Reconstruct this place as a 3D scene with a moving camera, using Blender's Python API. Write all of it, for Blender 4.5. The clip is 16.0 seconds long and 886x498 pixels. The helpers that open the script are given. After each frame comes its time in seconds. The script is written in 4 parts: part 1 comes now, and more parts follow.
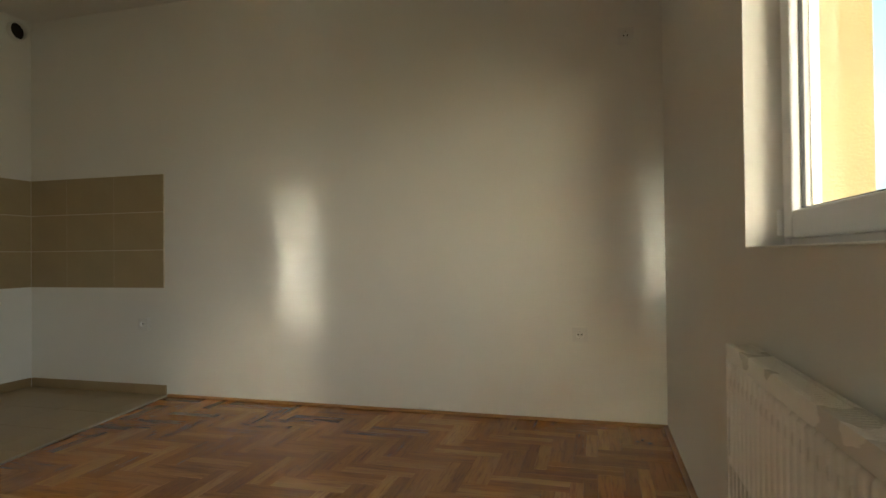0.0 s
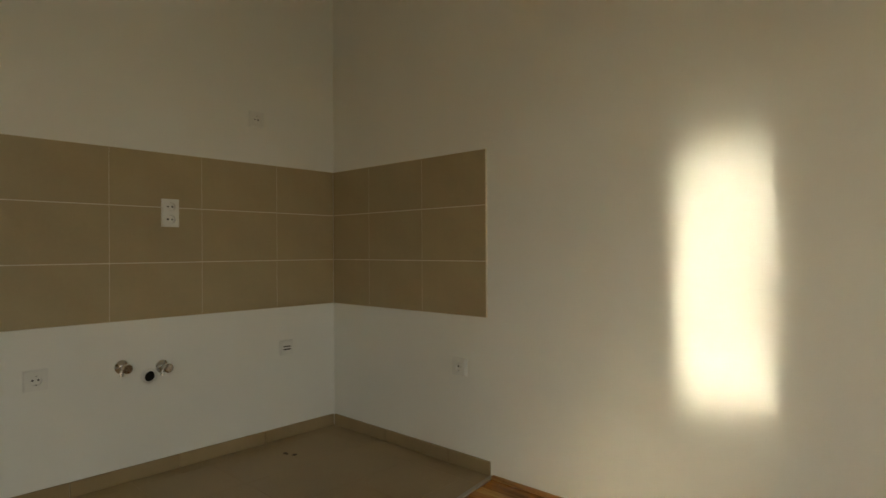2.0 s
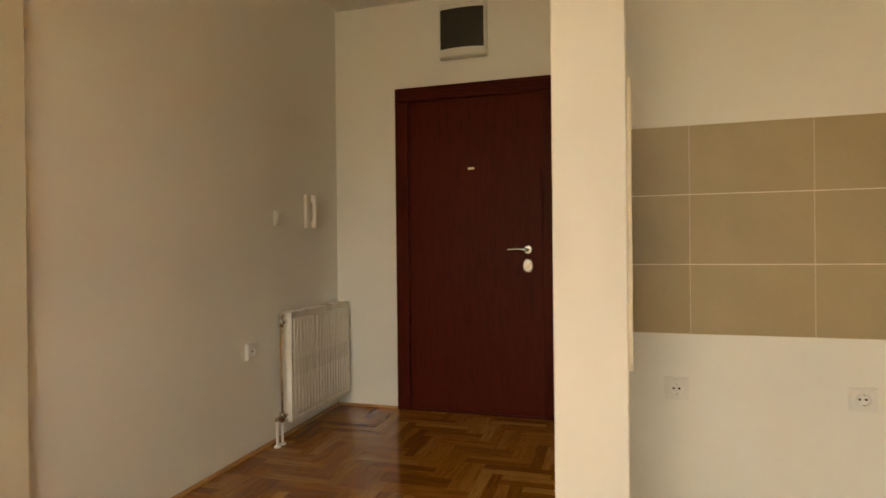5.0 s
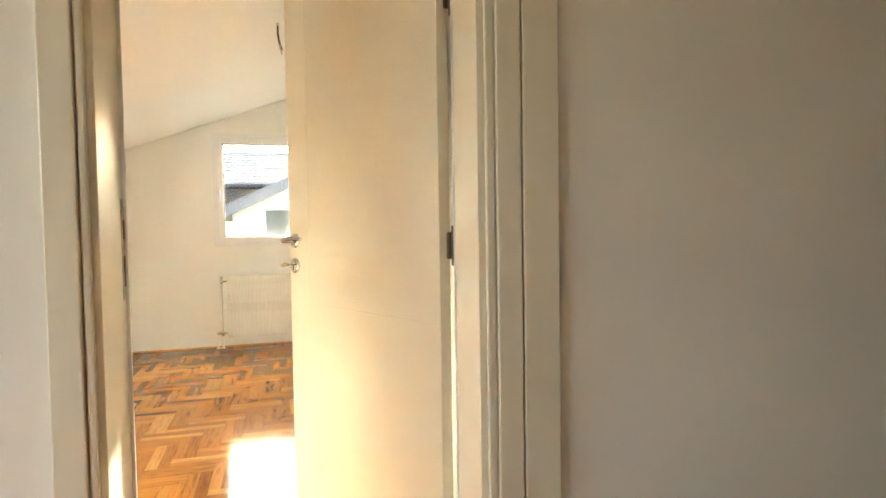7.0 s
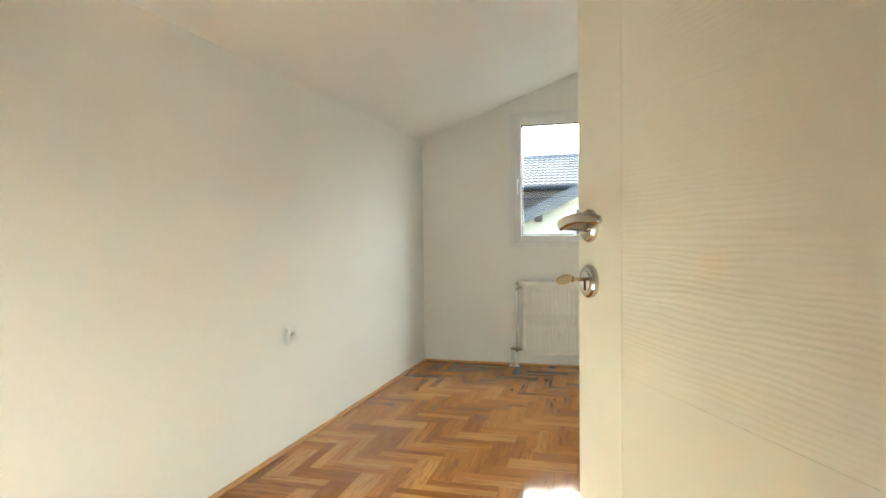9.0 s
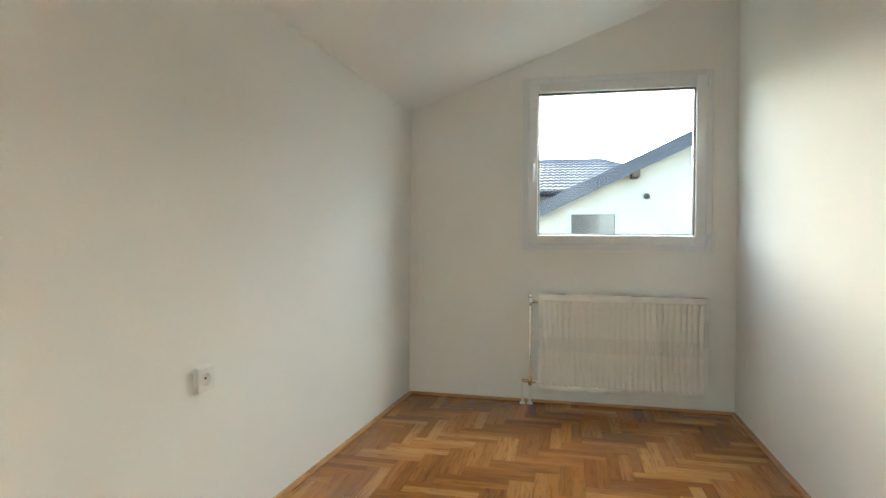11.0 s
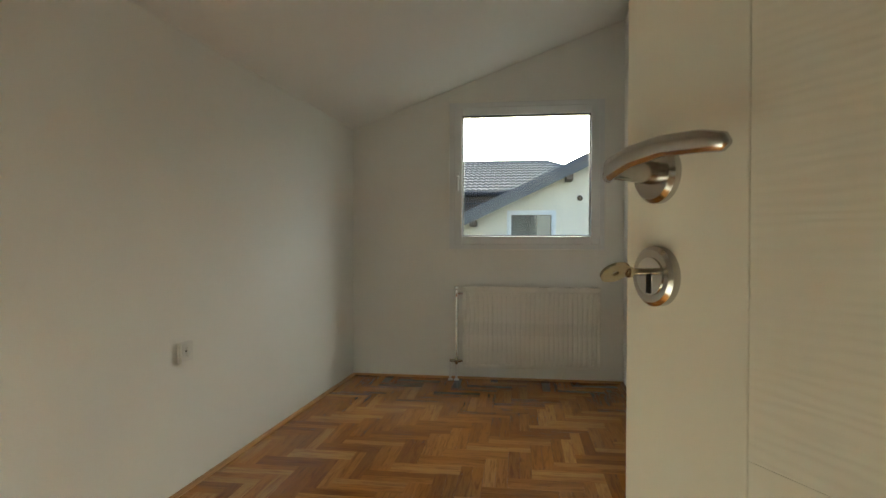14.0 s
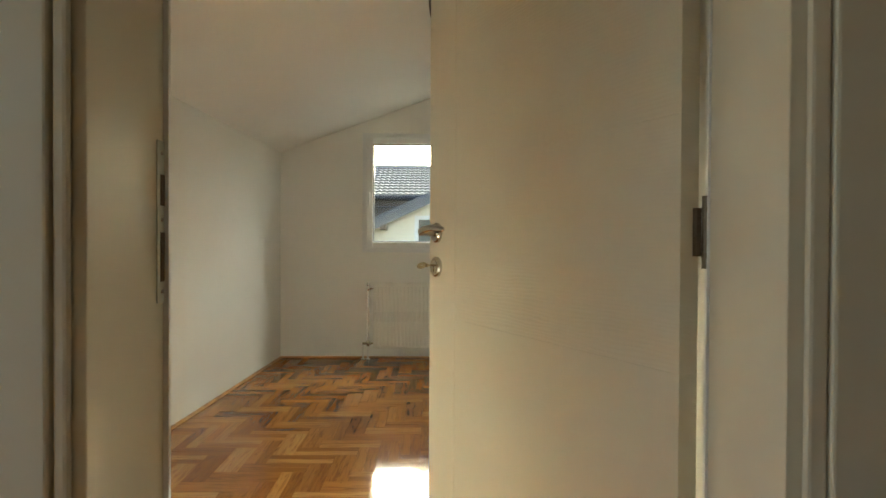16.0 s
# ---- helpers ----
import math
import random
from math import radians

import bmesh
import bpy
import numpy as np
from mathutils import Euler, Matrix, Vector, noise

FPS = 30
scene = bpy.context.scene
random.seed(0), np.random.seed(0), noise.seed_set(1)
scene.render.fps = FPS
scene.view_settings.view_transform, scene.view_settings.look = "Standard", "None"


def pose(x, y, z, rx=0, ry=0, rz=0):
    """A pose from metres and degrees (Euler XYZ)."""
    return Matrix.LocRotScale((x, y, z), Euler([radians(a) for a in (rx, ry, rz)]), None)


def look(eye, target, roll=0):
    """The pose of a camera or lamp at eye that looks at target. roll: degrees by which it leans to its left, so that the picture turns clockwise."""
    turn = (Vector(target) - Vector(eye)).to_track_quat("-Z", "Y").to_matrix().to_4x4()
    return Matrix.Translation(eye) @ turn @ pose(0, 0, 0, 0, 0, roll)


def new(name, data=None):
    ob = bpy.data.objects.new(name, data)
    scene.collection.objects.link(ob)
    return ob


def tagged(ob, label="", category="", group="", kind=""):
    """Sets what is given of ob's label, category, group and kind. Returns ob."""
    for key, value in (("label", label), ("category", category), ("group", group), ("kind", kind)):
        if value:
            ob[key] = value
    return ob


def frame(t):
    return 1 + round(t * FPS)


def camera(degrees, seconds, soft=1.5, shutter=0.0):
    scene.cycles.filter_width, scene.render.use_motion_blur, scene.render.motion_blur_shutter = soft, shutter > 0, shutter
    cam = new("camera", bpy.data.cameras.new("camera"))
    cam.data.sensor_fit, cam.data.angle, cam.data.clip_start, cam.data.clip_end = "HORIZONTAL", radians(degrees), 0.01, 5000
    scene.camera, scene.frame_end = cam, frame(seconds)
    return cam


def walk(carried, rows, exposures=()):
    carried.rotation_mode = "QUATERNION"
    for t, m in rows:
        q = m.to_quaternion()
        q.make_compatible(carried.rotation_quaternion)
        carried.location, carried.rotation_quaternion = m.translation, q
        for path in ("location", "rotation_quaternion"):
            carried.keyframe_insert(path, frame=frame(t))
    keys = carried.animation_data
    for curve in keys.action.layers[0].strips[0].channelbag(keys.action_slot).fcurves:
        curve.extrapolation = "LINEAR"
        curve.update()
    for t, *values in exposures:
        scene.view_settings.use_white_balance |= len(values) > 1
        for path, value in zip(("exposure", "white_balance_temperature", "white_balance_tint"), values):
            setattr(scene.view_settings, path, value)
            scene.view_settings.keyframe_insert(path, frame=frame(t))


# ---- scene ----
cam = camera(75.6, 16.0, soft=1.5, shutter=0.1)
PATH = [
    (0, (3.890, -3.173, 0.906), (3.372, -1.242, 0.929), -0.6),
    (0.5, (3.638, -2.801, 0.921), (2.960, -0.920, 0.956), -0.5),
    (1, (3.396, -2.448, 0.924), (2.512, -0.654, 0.947), -0.5),
    (1.5, (3.077, -2.152, 0.985), (1.894, -0.539, 0.991), -0.4),
    (2, (2.714, -2.016, 1.013), (1.361, -0.543, 1.017), -0.3),
    (2.5, (2.481, -1.925, 1.020), (0.870, -0.740, 1.020), -0.4),
    (3, (2.405, -1.867, 1.019), (0.544, -1.132, 1.019), -0.4),
    (3.5, (2.384, -1.888, 1.016), (0.429, -1.466, 1.010), -0.2),
    (4, (2.401, -1.947, 1.031), (0.408, -1.781, 1.020), -0.3),
    (4.5, (2.353, -2.080, 1.031), (0.362, -2.264, 1.021), -0.4),
    (5, (2.242, -2.246, 1.033), (0.325, -2.816, 1.028), -0.6),
    (5.2, (2.197, -2.304, 1.027), (0.346, -3.061, 1.022), -0.8),
    (7.3, (1.502, -2.872, 1.129), (1.221, -4.852, 1.070), -0.3),
    (7.5, (1.472, -2.991, 1.115), (1.365, -4.988, 1.067), 0.2),
    (8, (1.465, -3.268, 1.086), (1.565, -5.265, 1.037), 0.0),
    (8.5, (1.487, -3.570, 1.071), (1.726, -5.555, 1.022), -0.2),
    (9, (1.513, -3.914, 1.071), (2.012, -5.850, 1.023), -0.6),
    (9.2, (1.539, -4.033, 1.067), (2.122, -5.945, 1.021), -0.5),
    (11.3, (1.882, -5.008, 1.007), (2.215, -6.980, 0.985), 1.0),
    (11.5, (1.757, -5.041, 1.057), (1.983, -7.031, 1.008), 0.7),
    (12, (1.725, -4.953, 1.039), (1.746, -6.952, 1.002), 0.6),
    (12.5, (1.730, -4.863, 1.025), (1.742, -6.863, 0.990), 0.3),
    (13, (1.730, -4.719, 1.030), (1.768, -6.718, 0.999), 0.2),
    (13.5, (1.705, -4.556, 1.033), (1.838, -6.552, 1.004), 0.2),
    (14, (1.634, -4.346, 1.024), (1.898, -6.328, 0.998), 0.1),
    (14.5, (1.594, -4.157, 1.044), (1.914, -6.131, 1.017), 0.1),
    (15, (1.554, -3.892, 1.051), (1.796, -5.877, 1.026), 0.3),
    (15.5, (1.518, -3.614, 1.052), (1.633, -5.610, 1.026), 0.3),
    (16, (1.531, -3.354, 1.057), (1.486, -5.353, 1.036), 0.3),
]

EXPOSURE = [(0.0, 2.7, 6850, -3), (0.5, 2.85, 7050, -4), (1.0, 2.9, 6900, -6), (1.5, 2.8, 7100, -5), (2.0, 2.9, 7600, -3), (2.5, 3.4, 8300, 0), (3.2, 3.7, 8500, 1), (4.0, 4.0, 8500, 4), (5.2, 4.3, 9700, 7), (7.3, 4.3, 6400, -2), (9.0, 3.6, 5700, -6), (11.3, 3.25, 5500, -4), (12.5, 2.75, 5600, -4), (13.0, 2.6, 5700, -5), (13.5, 2.1, 6000, -2), (14.0, 2.25, 6000, -5), (15.0, 2.65, 6100, -6), (16.0, 2.72, 6500, -7)]
walk(cam, [(t, look(eye, target, roll)) for t, eye, target, roll in PATH], EXPOSURE)

# ---------------------------------------------------------------- light
SUN_DIR = Vector((-0.088, -1.0, 0.280)).normalized()      # towards the low winter sun
world = bpy.data.worlds.new("sky")
scene.world = world
world.use_nodes = True
wn = world.node_tree.nodes
sky = wn.new("ShaderNodeTexSky")
sky.sky_type = "NISHITA"
sky.sun_disc = False
sky.sun_elevation = math.asin(SUN_DIR.z)
sky.sun_rotation = math.pi + 0.085
sky.air_density, sky.dust_density, sky.ozone_density = 0.5, 6.0, 0.3
wn["Background"].inputs["Strength"].default_value = 0.15
world.node_tree.links.new(sky.outputs[0], wn["Background"].inputs["Color"])
scene.cycles.sample_clamp_indirect, scene.cycles.blur_glossy = 24.0, 0.0
scene.cycles.use_guiding, scene.cycles.use_surface_guiding, scene.cycles.guiding_training_samples = True, True, 64     # keep the sunlight thrown up by the lacquered floors
sun = new("sun", bpy.data.lights.new("sun", "SUN"))
sun.data.energy, sun.data.angle, sun.data.color = 2.2, radians(0.55), (1.0, 0.93, 0.82)
sun.matrix_world = look(SUN_DIR * 30, (0, 0, 0))
window_sky = new("window_skylight", bpy.data.lights.new("window_skylight", "AREA"))     # stands in for the sky outside the living room window
window_sky.data.shape, window_sky.data.size, window_sky.data.size_y = "RECTANGLE", 3.0, 2.2
window_sky.data.energy, window_sky.data.color = 6.5, (1.0, 0.93, 0.82)
window_sky.matrix_world = look((5.6, -2.78, 2.6), (3.6, -2.78, 1.2))
bedroom_sky = new("bedroom_skylight", bpy.data.lights.new("bedroom_skylight", "AREA"))     # stands in for the sky outside the bedroom window
bedroom_sky.data.shape, bedroom_sky.data.size, bedroom_sky.data.size_y = "RECTANGLE", 1.8, 1.0
bedroom_sky.data.energy, bedroom_sky.data.color = 12.0, (1.0, 0.95, 0.88)
bedroom_sky.matrix_world = look((0.60, -9.75, 3.05), (2.1, -7.6, 0.9))


# ---------------------------------------------------------------- materials
def nodes_of(name, rough=0.6, metal=0.0, spec=0.5, coat=0.0):
    m = bpy.data.materials.new(name)
    m.use_nodes = True
    nt = m.node_tree
    b = nt.nodes["Principled BSDF"]
    b.inputs["Roughness"].default_value = rough
    b.inputs["Metallic"].default_value = metal
    b.inputs["Specular IOR Level"].default_value = spec
    b.inputs["Coat Weight"].default_value = coat
    b.inputs["Coat Roughness"].default_value = 0.06
    return m, nt, b


def noise_tex(nt, scale, detail=3.0, vec=None, dist=0.0):
    n = nt.nodes.new("ShaderNodeTexNoise")
    n.inputs["Scale"].default_value = scale
    n.inputs["Detail"].default_value = detail
    n.inputs["Distortion"].default_value = dist
    if vec is None:
        vec = nt.nodes.new("ShaderNodeTexCoord").outputs["Object"]
    nt.links.new(vec, n.inputs["Vector"])
    return n


def ramp(nt, fac, stops):
    r = nt.nodes.new("ShaderNodeValToRGB")
    r.color_ramp.elements[0].position, r.color_ramp.elements[0].color = stops[0][0], (*stops[0][1], 1)
    r.color_ramp.elements[1].position, r.color_ramp.elements[1].color = stops[-1][0], (*stops[-1][1], 1)
    for p, c in stops[1:-1]:
        e = r.color_ramp.elements.new(p)
        e.color = (*c, 1)
    nt.links.new(fac, r.inputs["Fac"])
    return r


def bump(nt, b, height, strength=0.2, distance=0.002):
    n = nt.nodes.new("ShaderNodeBump")
    n.inputs["Strength"].default_value = strength
    n.inputs["Distance"].default_value = distance
    nt.links.new(height, n.inputs["Height"])
    nt.links.new(n.outputs[0], b.inputs["Normal"])
    return n


def mixed(nt, a, c, fac, mode="MULTIPLY"):
    m = nt.nodes.new("ShaderNodeMixRGB")
    m.blend_type = mode
    if isinstance(fac, float):
        m.inputs[0].default_value = fac
    else:
        nt.links.new(fac, m.inputs[0])
    nt.links.new(a, m.inputs[1])
    nt.links.new(c, m.inputs[2])
    return m.outputs[0]


def speckled(name, c, rough=0.6, metal=0.0, var=0.08, scale=6.0, fine=90.0, relief=0.1, coat=0.0, spec=0.5, dist=0.001):
    """A surface of one colour with blotches, a fine grain and a little relief."""
    m, nt, b = nodes_of(name, rough, metal, spec, coat)
    big, small = noise_tex(nt, scale), noise_tex(nt, fine, 4.0)
    lo, hi = tuple(x * (1 - var) for x in c), tuple(min(1.0, x * (1 + var)) for x in c)
    r1 = ramp(nt, big.outputs[0], [(0.3, lo), (0.7, hi)])
    r2 = ramp(nt, small.outputs[0], [(0.3, (1 - var * 0.5,) * 3), (0.7, (1, 1, 1))])
    nt.links.new(mixed(nt, r1.outputs[0], r2.outputs[0], 1.0), b.inputs["Base Color"])
    rr = nt.nodes.new("ShaderNodeMapRange")
    rr.inputs["To Min"].default_value, rr.inputs["To Max"].default_value = max(0.02, rough * 0.8), min(1.0, rough * 1.2)
    nt.links.new(big.outputs[0], rr.inputs["Value"])
    nt.links.new(rr.outputs[0], b.inputs["Roughness"])
    if relief:
        bump(nt, b, small.outputs[0], relief, dist)
    return m


M_WALL = speckled("wall_paint", (0.84, 0.83, 0.79), 0.72, var=0.025, scale=1.3, fine=160, relief=0.12, spec=0.3, dist=0.0015)
M_CEIL = speckled("ceiling_paint", (0.84, 0.83, 0.80), 0.8, var=0.02, scale=1.1, fine=120, relief=0.1, spec=0.2)
M_TILE = speckled("taupe_wall_tile", (0.42, 0.335, 0.20), 0.42, var=0.06, scale=3, fine=60, relief=0.02, spec=0.5)
M_TILE_FLOOR = speckled("taupe_floor_tile", (0.35, 0.26, 0.145), 0.36, var=0.08, scale=3, fine=70, relief=0.03)
M_GROUT = speckled("cream_grout", (0.72, 0.65, 0.52), 0.85, var=0.08, scale=20, fine=200)
M_GROUT_DARK = speckled("brown_grout", (0.34, 0.28, 0.19), 0.85, var=0.08, scale=20, fine=200)
M_PLASTIC = speckled("white_plastic", (0.78, 0.77, 0.74), 0.3, var=0.02, scale=8, fine=80, relief=0.0)
# near-black for holes and bores: their inner shade put into the colour
M_SHADE = speckled("hole_shade", (0.02, 0.018, 0.016), 0.8, var=0.1, spec=0.2)
M_ENAMEL = speckled("radiator_enamel", (0.80, 0.78, 0.72), 0.28, var=0.03, scale=5, fine=60, relief=0.02)
M_CHROME = speckled("chrome", (0.75, 0.75, 0.74), 0.12, 1.0, var=0.04, scale=20, relief=0.0)
M_NICKEL = speckled("satin_nickel", (0.52, 0.50, 0.47), 0.2, 1.0, var=0.05, scale=30, fine=300, relief=0.03)
M_ZINC = speckled("zinc_plated_steel", (0.50, 0.53, 0.49), 0.42, 0.7, var=0.08, scale=40, fine=200, relief=0.03)
M_BRONZE = speckled("dark_bronzed_steel", (0.17, 0.135, 0.10), 0.4, 1.0, var=0.1, scale=30, relief=0.03)
M_BRASS = speckled("worn_brass", (0.52, 0.46, 0.34), 0.24, 1.0, var=0.1, scale=30, relief=0.03)
M_PVC = speckled("white_pvc", (0.78, 0.79, 0.80), 0.4, var=0.02, scale=4, fine=80, relief=0.0)
M_GASKET = speckled("dark_gasket", (0.04, 0.04, 0.045), 0.6, var=0.1)
M_YELLOW = speckled("yellow_render", (0.36, 0.305, 0.16), 0.9, var=0.06, scale=4, fine=140, relief=0.5, dist=0.004)
M_CREAM = speckled("cream_render", (0.82, 0.77, 0.66), 0.9, var=0.05, scale=1, fine=60, relief=0.3, dist=0.004)
M_FASCIA = speckled("grey_metal_flashing", (0.10, 0.105, 0.12), 0.4, 0.0, var=0.08, scale=2, fine=40)
M_ROOF = speckled("anthracite_roof_tile", (0.17, 0.175, 0.185), 0.3, var=0.12, scale=3, fine=50, relief=0.1)
M_TIMBER = speckled("dark_timber", (0.10, 0.07, 0.045), 0.6, var=0.2, scale=8, fine=60)
M_EARTH = speckled("winter_grass_ground", (0.10, 0.11, 0.06), 0.95, var=0.3, scale=0.4, fine=8, relief=0.3)
M_SMOKED = speckled("smoked_plastic", (0.045, 0.04, 0.035), 0.18, var=0.1, scale=8)
M_THRESH = speckled("aluminium_strip", (0.50, 0.47, 0.42), 0.35, 0.8, var=0.05, scale=30)


def make_glass():
    m, nt, b = nodes_of("window_glass", 0.0)
    b.inputs["Base Color"].default_value = (0.97, 0.985, 0.98, 1)
    b.inputs["Transmission Weight"].default_value = 1.0
    b.inputs["IOR"].default_value = 1.45
    return m


M_GLASS = make_glass()


def make_wood(name, tones, rough, coat, island):
    """Lacquered strips: a tone for each strip, long grain, knots."""
    m, nt, b = nodes_of(name, rough, 0.0, 0.36, coat)
    src = nt.nodes.new("ShaderNodeNewGeometry").outputs["Random Per Island"] if island else nt.nodes.new("ShaderNodeObjectInfo").outputs["Random"]
    tone = ramp(nt, src, tones)
    co = nt.nodes.new("ShaderNodeTexCoord")
    uv = co.outputs["UV"]
    off = nt.nodes.new("ShaderNodeVectorMath")
    off.operation = "ADD"
    cmb = nt.nodes.new("ShaderNodeCombineXYZ")
    mul = nt.nodes.new("ShaderNodeMath")
    mul.operation = "MULTIPLY"
    mul.inputs[1].default_value = 37.0
    nt.links.new(src, mul.inputs[0])
    nt.links.new(mul.outputs[0], cmb.inputs[0])
    nt.links.new(mul.outputs[0], cmb.inputs[1])
    nt.links.new(uv, off.inputs[0])
    nt.links.new(cmb.outputs[0], off.inputs[1])
    mp = nt.nodes.new("ShaderNodeMapping")
    mp.inputs["Scale"].default_value = (3.5, 42.0, 1.0)
    nt.links.new(off.outputs[0], mp.inputs["Vector"])
    grain = noise_tex(nt, 1.6, 5.0, mp.outputs[0], 1.2)
    mp2 = nt.nodes.new("ShaderNodeMapping")
    mp2.inputs["Scale"].default_value = (14.0, 34.0, 1.0)
    nt.links.new(off.outputs[0], mp2.inputs["Vector"])
    knots = noise_tex(nt, 1.1, 2.0, mp2.outputs[0], 2.0)
    g = ramp(nt, grain.outputs[0], [(0.30, (0.50, 0.36, 0.26)), (0.5, (0.93, 0.88, 0.83)), (0.75, (1.1, 1.06, 1.0))])
    k = ramp(nt, knots.outputs[0], [(0.22, (0.30, 0.18, 0.12)), (0.29, (1, 1, 1))])
    col = mixed(nt, mixed(nt, tone.outputs[0], g.outputs[0], 0.85), k.outputs[0], 0.8)
    nt.links.new(col, b.inputs["Base Color"])
    wave = noise_tex(nt, 5.0, 2.0)
    ad = nt.nodes.new("ShaderNodeMath")
    ad.operation = "MULTIPLY_ADD"
    ad.inputs[1].default_value = 0.012
    nt.links.new(grain.outputs[0], ad.inputs[0])
    nt.links.new(wave.outputs[0], ad.inputs[2])
    bump(nt, b, ad.outputs[0], 0.28, 0.004)
    return m


OAK = [(0.0, (0.22, 0.080, 0.014)), (0.14, (0.25, 0.095, 0.016)), (0.42, (0.315, 0.130, 0.023)), (0.68, (0.37, 0.164, 0.034)), (0.86, (0.46, 0.238, 0.062)), (1.0, (0.27, 0.105, 0.019))]
M_OAK = make_wood("lacquered_oak", OAK, 0.085, 0.0, False)
M_OAK_ISLAND = make_wood("lacquered_oak_strips", OAK, 0.085, 0.0, True)
M_TRIM = make_wood("lacquered_oak_trim", [(0.0, (0.42, 0.22, 0.078)), (1.0, (0.52, 0.285, 0.105))], 0.3, 0.2, False)
M_MAHOGANY = make_wood("mahogany_veneer", [(0.0, (0.065, 0.005, 0.0012)), (1.0, (0.085, 0.008, 0.002))], 0.5, 0.0, False)
M_MAHOGANY.node_tree.nodes["Principled BSDF"].inputs["Specular IOR Level"].default_value = 0.12


def make_door_white(waves):
    """Cream laminate; the panel carries fine horizontal ripples like sand."""
    m, nt, b = nodes_of("cream_laminate_rippled" if waves else "cream_laminate", 0.38, 0.0, 0.4)
    big = noise_tex(nt, 2.0)
    r = ramp(nt, big.outputs[0], [(0.3, (0.74, 0.70, 0.58)), (0.7, (0.78, 0.74, 0.63))])
    nt.links.new(r.outputs[0], b.inputs["Base Color"])
    if waves:
        co = nt.nodes.new("ShaderNodeTexCoord")
        mp = nt.nodes.new("ShaderNodeMapping")
        mp.inputs["Scale"].default_value = (0.22, 1.0, 1.0)
        nt.links.new(co.outputs["Object"], mp.inputs["Vector"])
        w = nt.nodes.new("ShaderNodeTexWave")
        w.bands_direction = "Z"
        w.inputs["Scale"].default_value = 40.0
        w.inputs["Distortion"].default_value = 8.0
        w.inputs["Detail"].default_value = 3.0
        w.inputs["Detail Scale"].default_value = 0.9
        nt.links.new(mp.outputs[0], w.inputs["Vector"])
        fade = noise_tex(nt, 1.3, 1.0)
        fr = ramp(nt, fade.outputs[0], [(0.35, (0.25, 0.25, 0.25)), (0.6, (1, 1, 1))])
        bump(nt, b, mixed(nt, w.outputs["Color"], fr.outputs[0], 1.0), 0.16, 0.002)
    return m


M_DOOR = make_door_white(False)
M_DOOR_RIPPLE = make_door_white(True)


# ---------------------------------------------------------------- mesh tools
def add_box(bm, x0, x1, y0, y1, z0, z1, bevel=0.0, seg=2):
    sub = bmesh.new()
    bmesh.ops.create_cube(sub, size=1.0)
    for v in sub.verts:
        v.co = Vector(((x0 + x1) / 2 + v.co.x * (x1 - x0), (y0 + y1) / 2 + v.co.y * (y1 - y0), (z0 + z1) / 2 + v.co.z * (z1 - z0)))
    if bevel:
        bmesh.ops.bevel(sub, geom=sub.edges[:], offset=bevel, segments=seg, profile=0.5, affect="EDGES")
    me = bpy.data.meshes.new("tmp")
    sub.to_mesh(me)
    sub.free()
    bm.from_mesh(me)
    bpy.data.meshes.remove(me)
    return bm


def boxes(*specs, bevel=0.0):
    bm = bmesh.new()
    for s in specs:
        add_box(bm, *s, bevel=bevel)
    return bm


def add_tube(bm, pts, r, n=16, caps=True, squash=None):
    """A round bar through the points; r is one radius or one for each point; squash scales the section sideways."""
    pts = [Vector(p) for p in pts]
    rs = r if isinstance(r, (list, tuple)) else [r] * len(pts)
    rings = []
    up = Vector((0, 0, 1))
    for i, p in enumerate(pts):
        d = (pts[min(i + 1, len(pts) - 1)] - pts[max(i - 1, 0)]).normalized()
        ref = up if abs(d.z) < 0.9 else Vector((1, 0, 0))
        a = d.cross(ref).normalized()
        c = a.cross(d).normalized()
        sq = squash or (1.0, 1.0)
        rings.append([bm.verts.new(p + (a * math.cos(2 * math.pi * j / n) * sq[0] + c * math.sin(2 * math.pi * j / n) * sq[1]) * rs[i]) for j in range(n)])
    for k in range(len(rings) - 1):
        for j in range(n):
            bm.faces.new((rings[k][j], rings[k][(j + 1) % n], rings[k + 1][(j + 1) % n], rings[k + 1][j]))
    if caps:
        bm.faces.new(rings[0][::-1])
        bm.faces.new(rings[-1])
    return bm


def smooth(bm, sharp=35.0):
    bmesh.ops.recalc_face_normals(bm, faces=bm.faces[:])
    for f in bm.faces:
        f.smooth = max(abs(c) for c in f.normal) < 0.9999       # flat sides stay flat, only the rounded edges blend
    for e in bm.edges:
        if len(e.link_faces) == 2 and e.calc_face_angle(0.0) > radians(sharp):
            e.smooth = False
    return bm


def mesh_of(name, bm, material):
    me = bpy.data.meshes.new(name)
    bm.to_mesh(me)
    bm.free()
    me.materials.append(material)
    return me


def part(name, bm, material, parent=None, label=""):
    ob = new(name, mesh_of(name, bm, material))
    if parent is not None:
        ob.parent = parent
    if label:
        tagged(ob, label)
    return ob


def thing(name, m, label, category, group="", kind=""):
    ob = new(name)
    ob.matrix_world = m
    return tagged(ob, label, category, group, kind)


def structure(name, bm, material, label, category=""):
    return tagged(part(name, bm, material), label, category or name.split("_")[0], "", "structure")


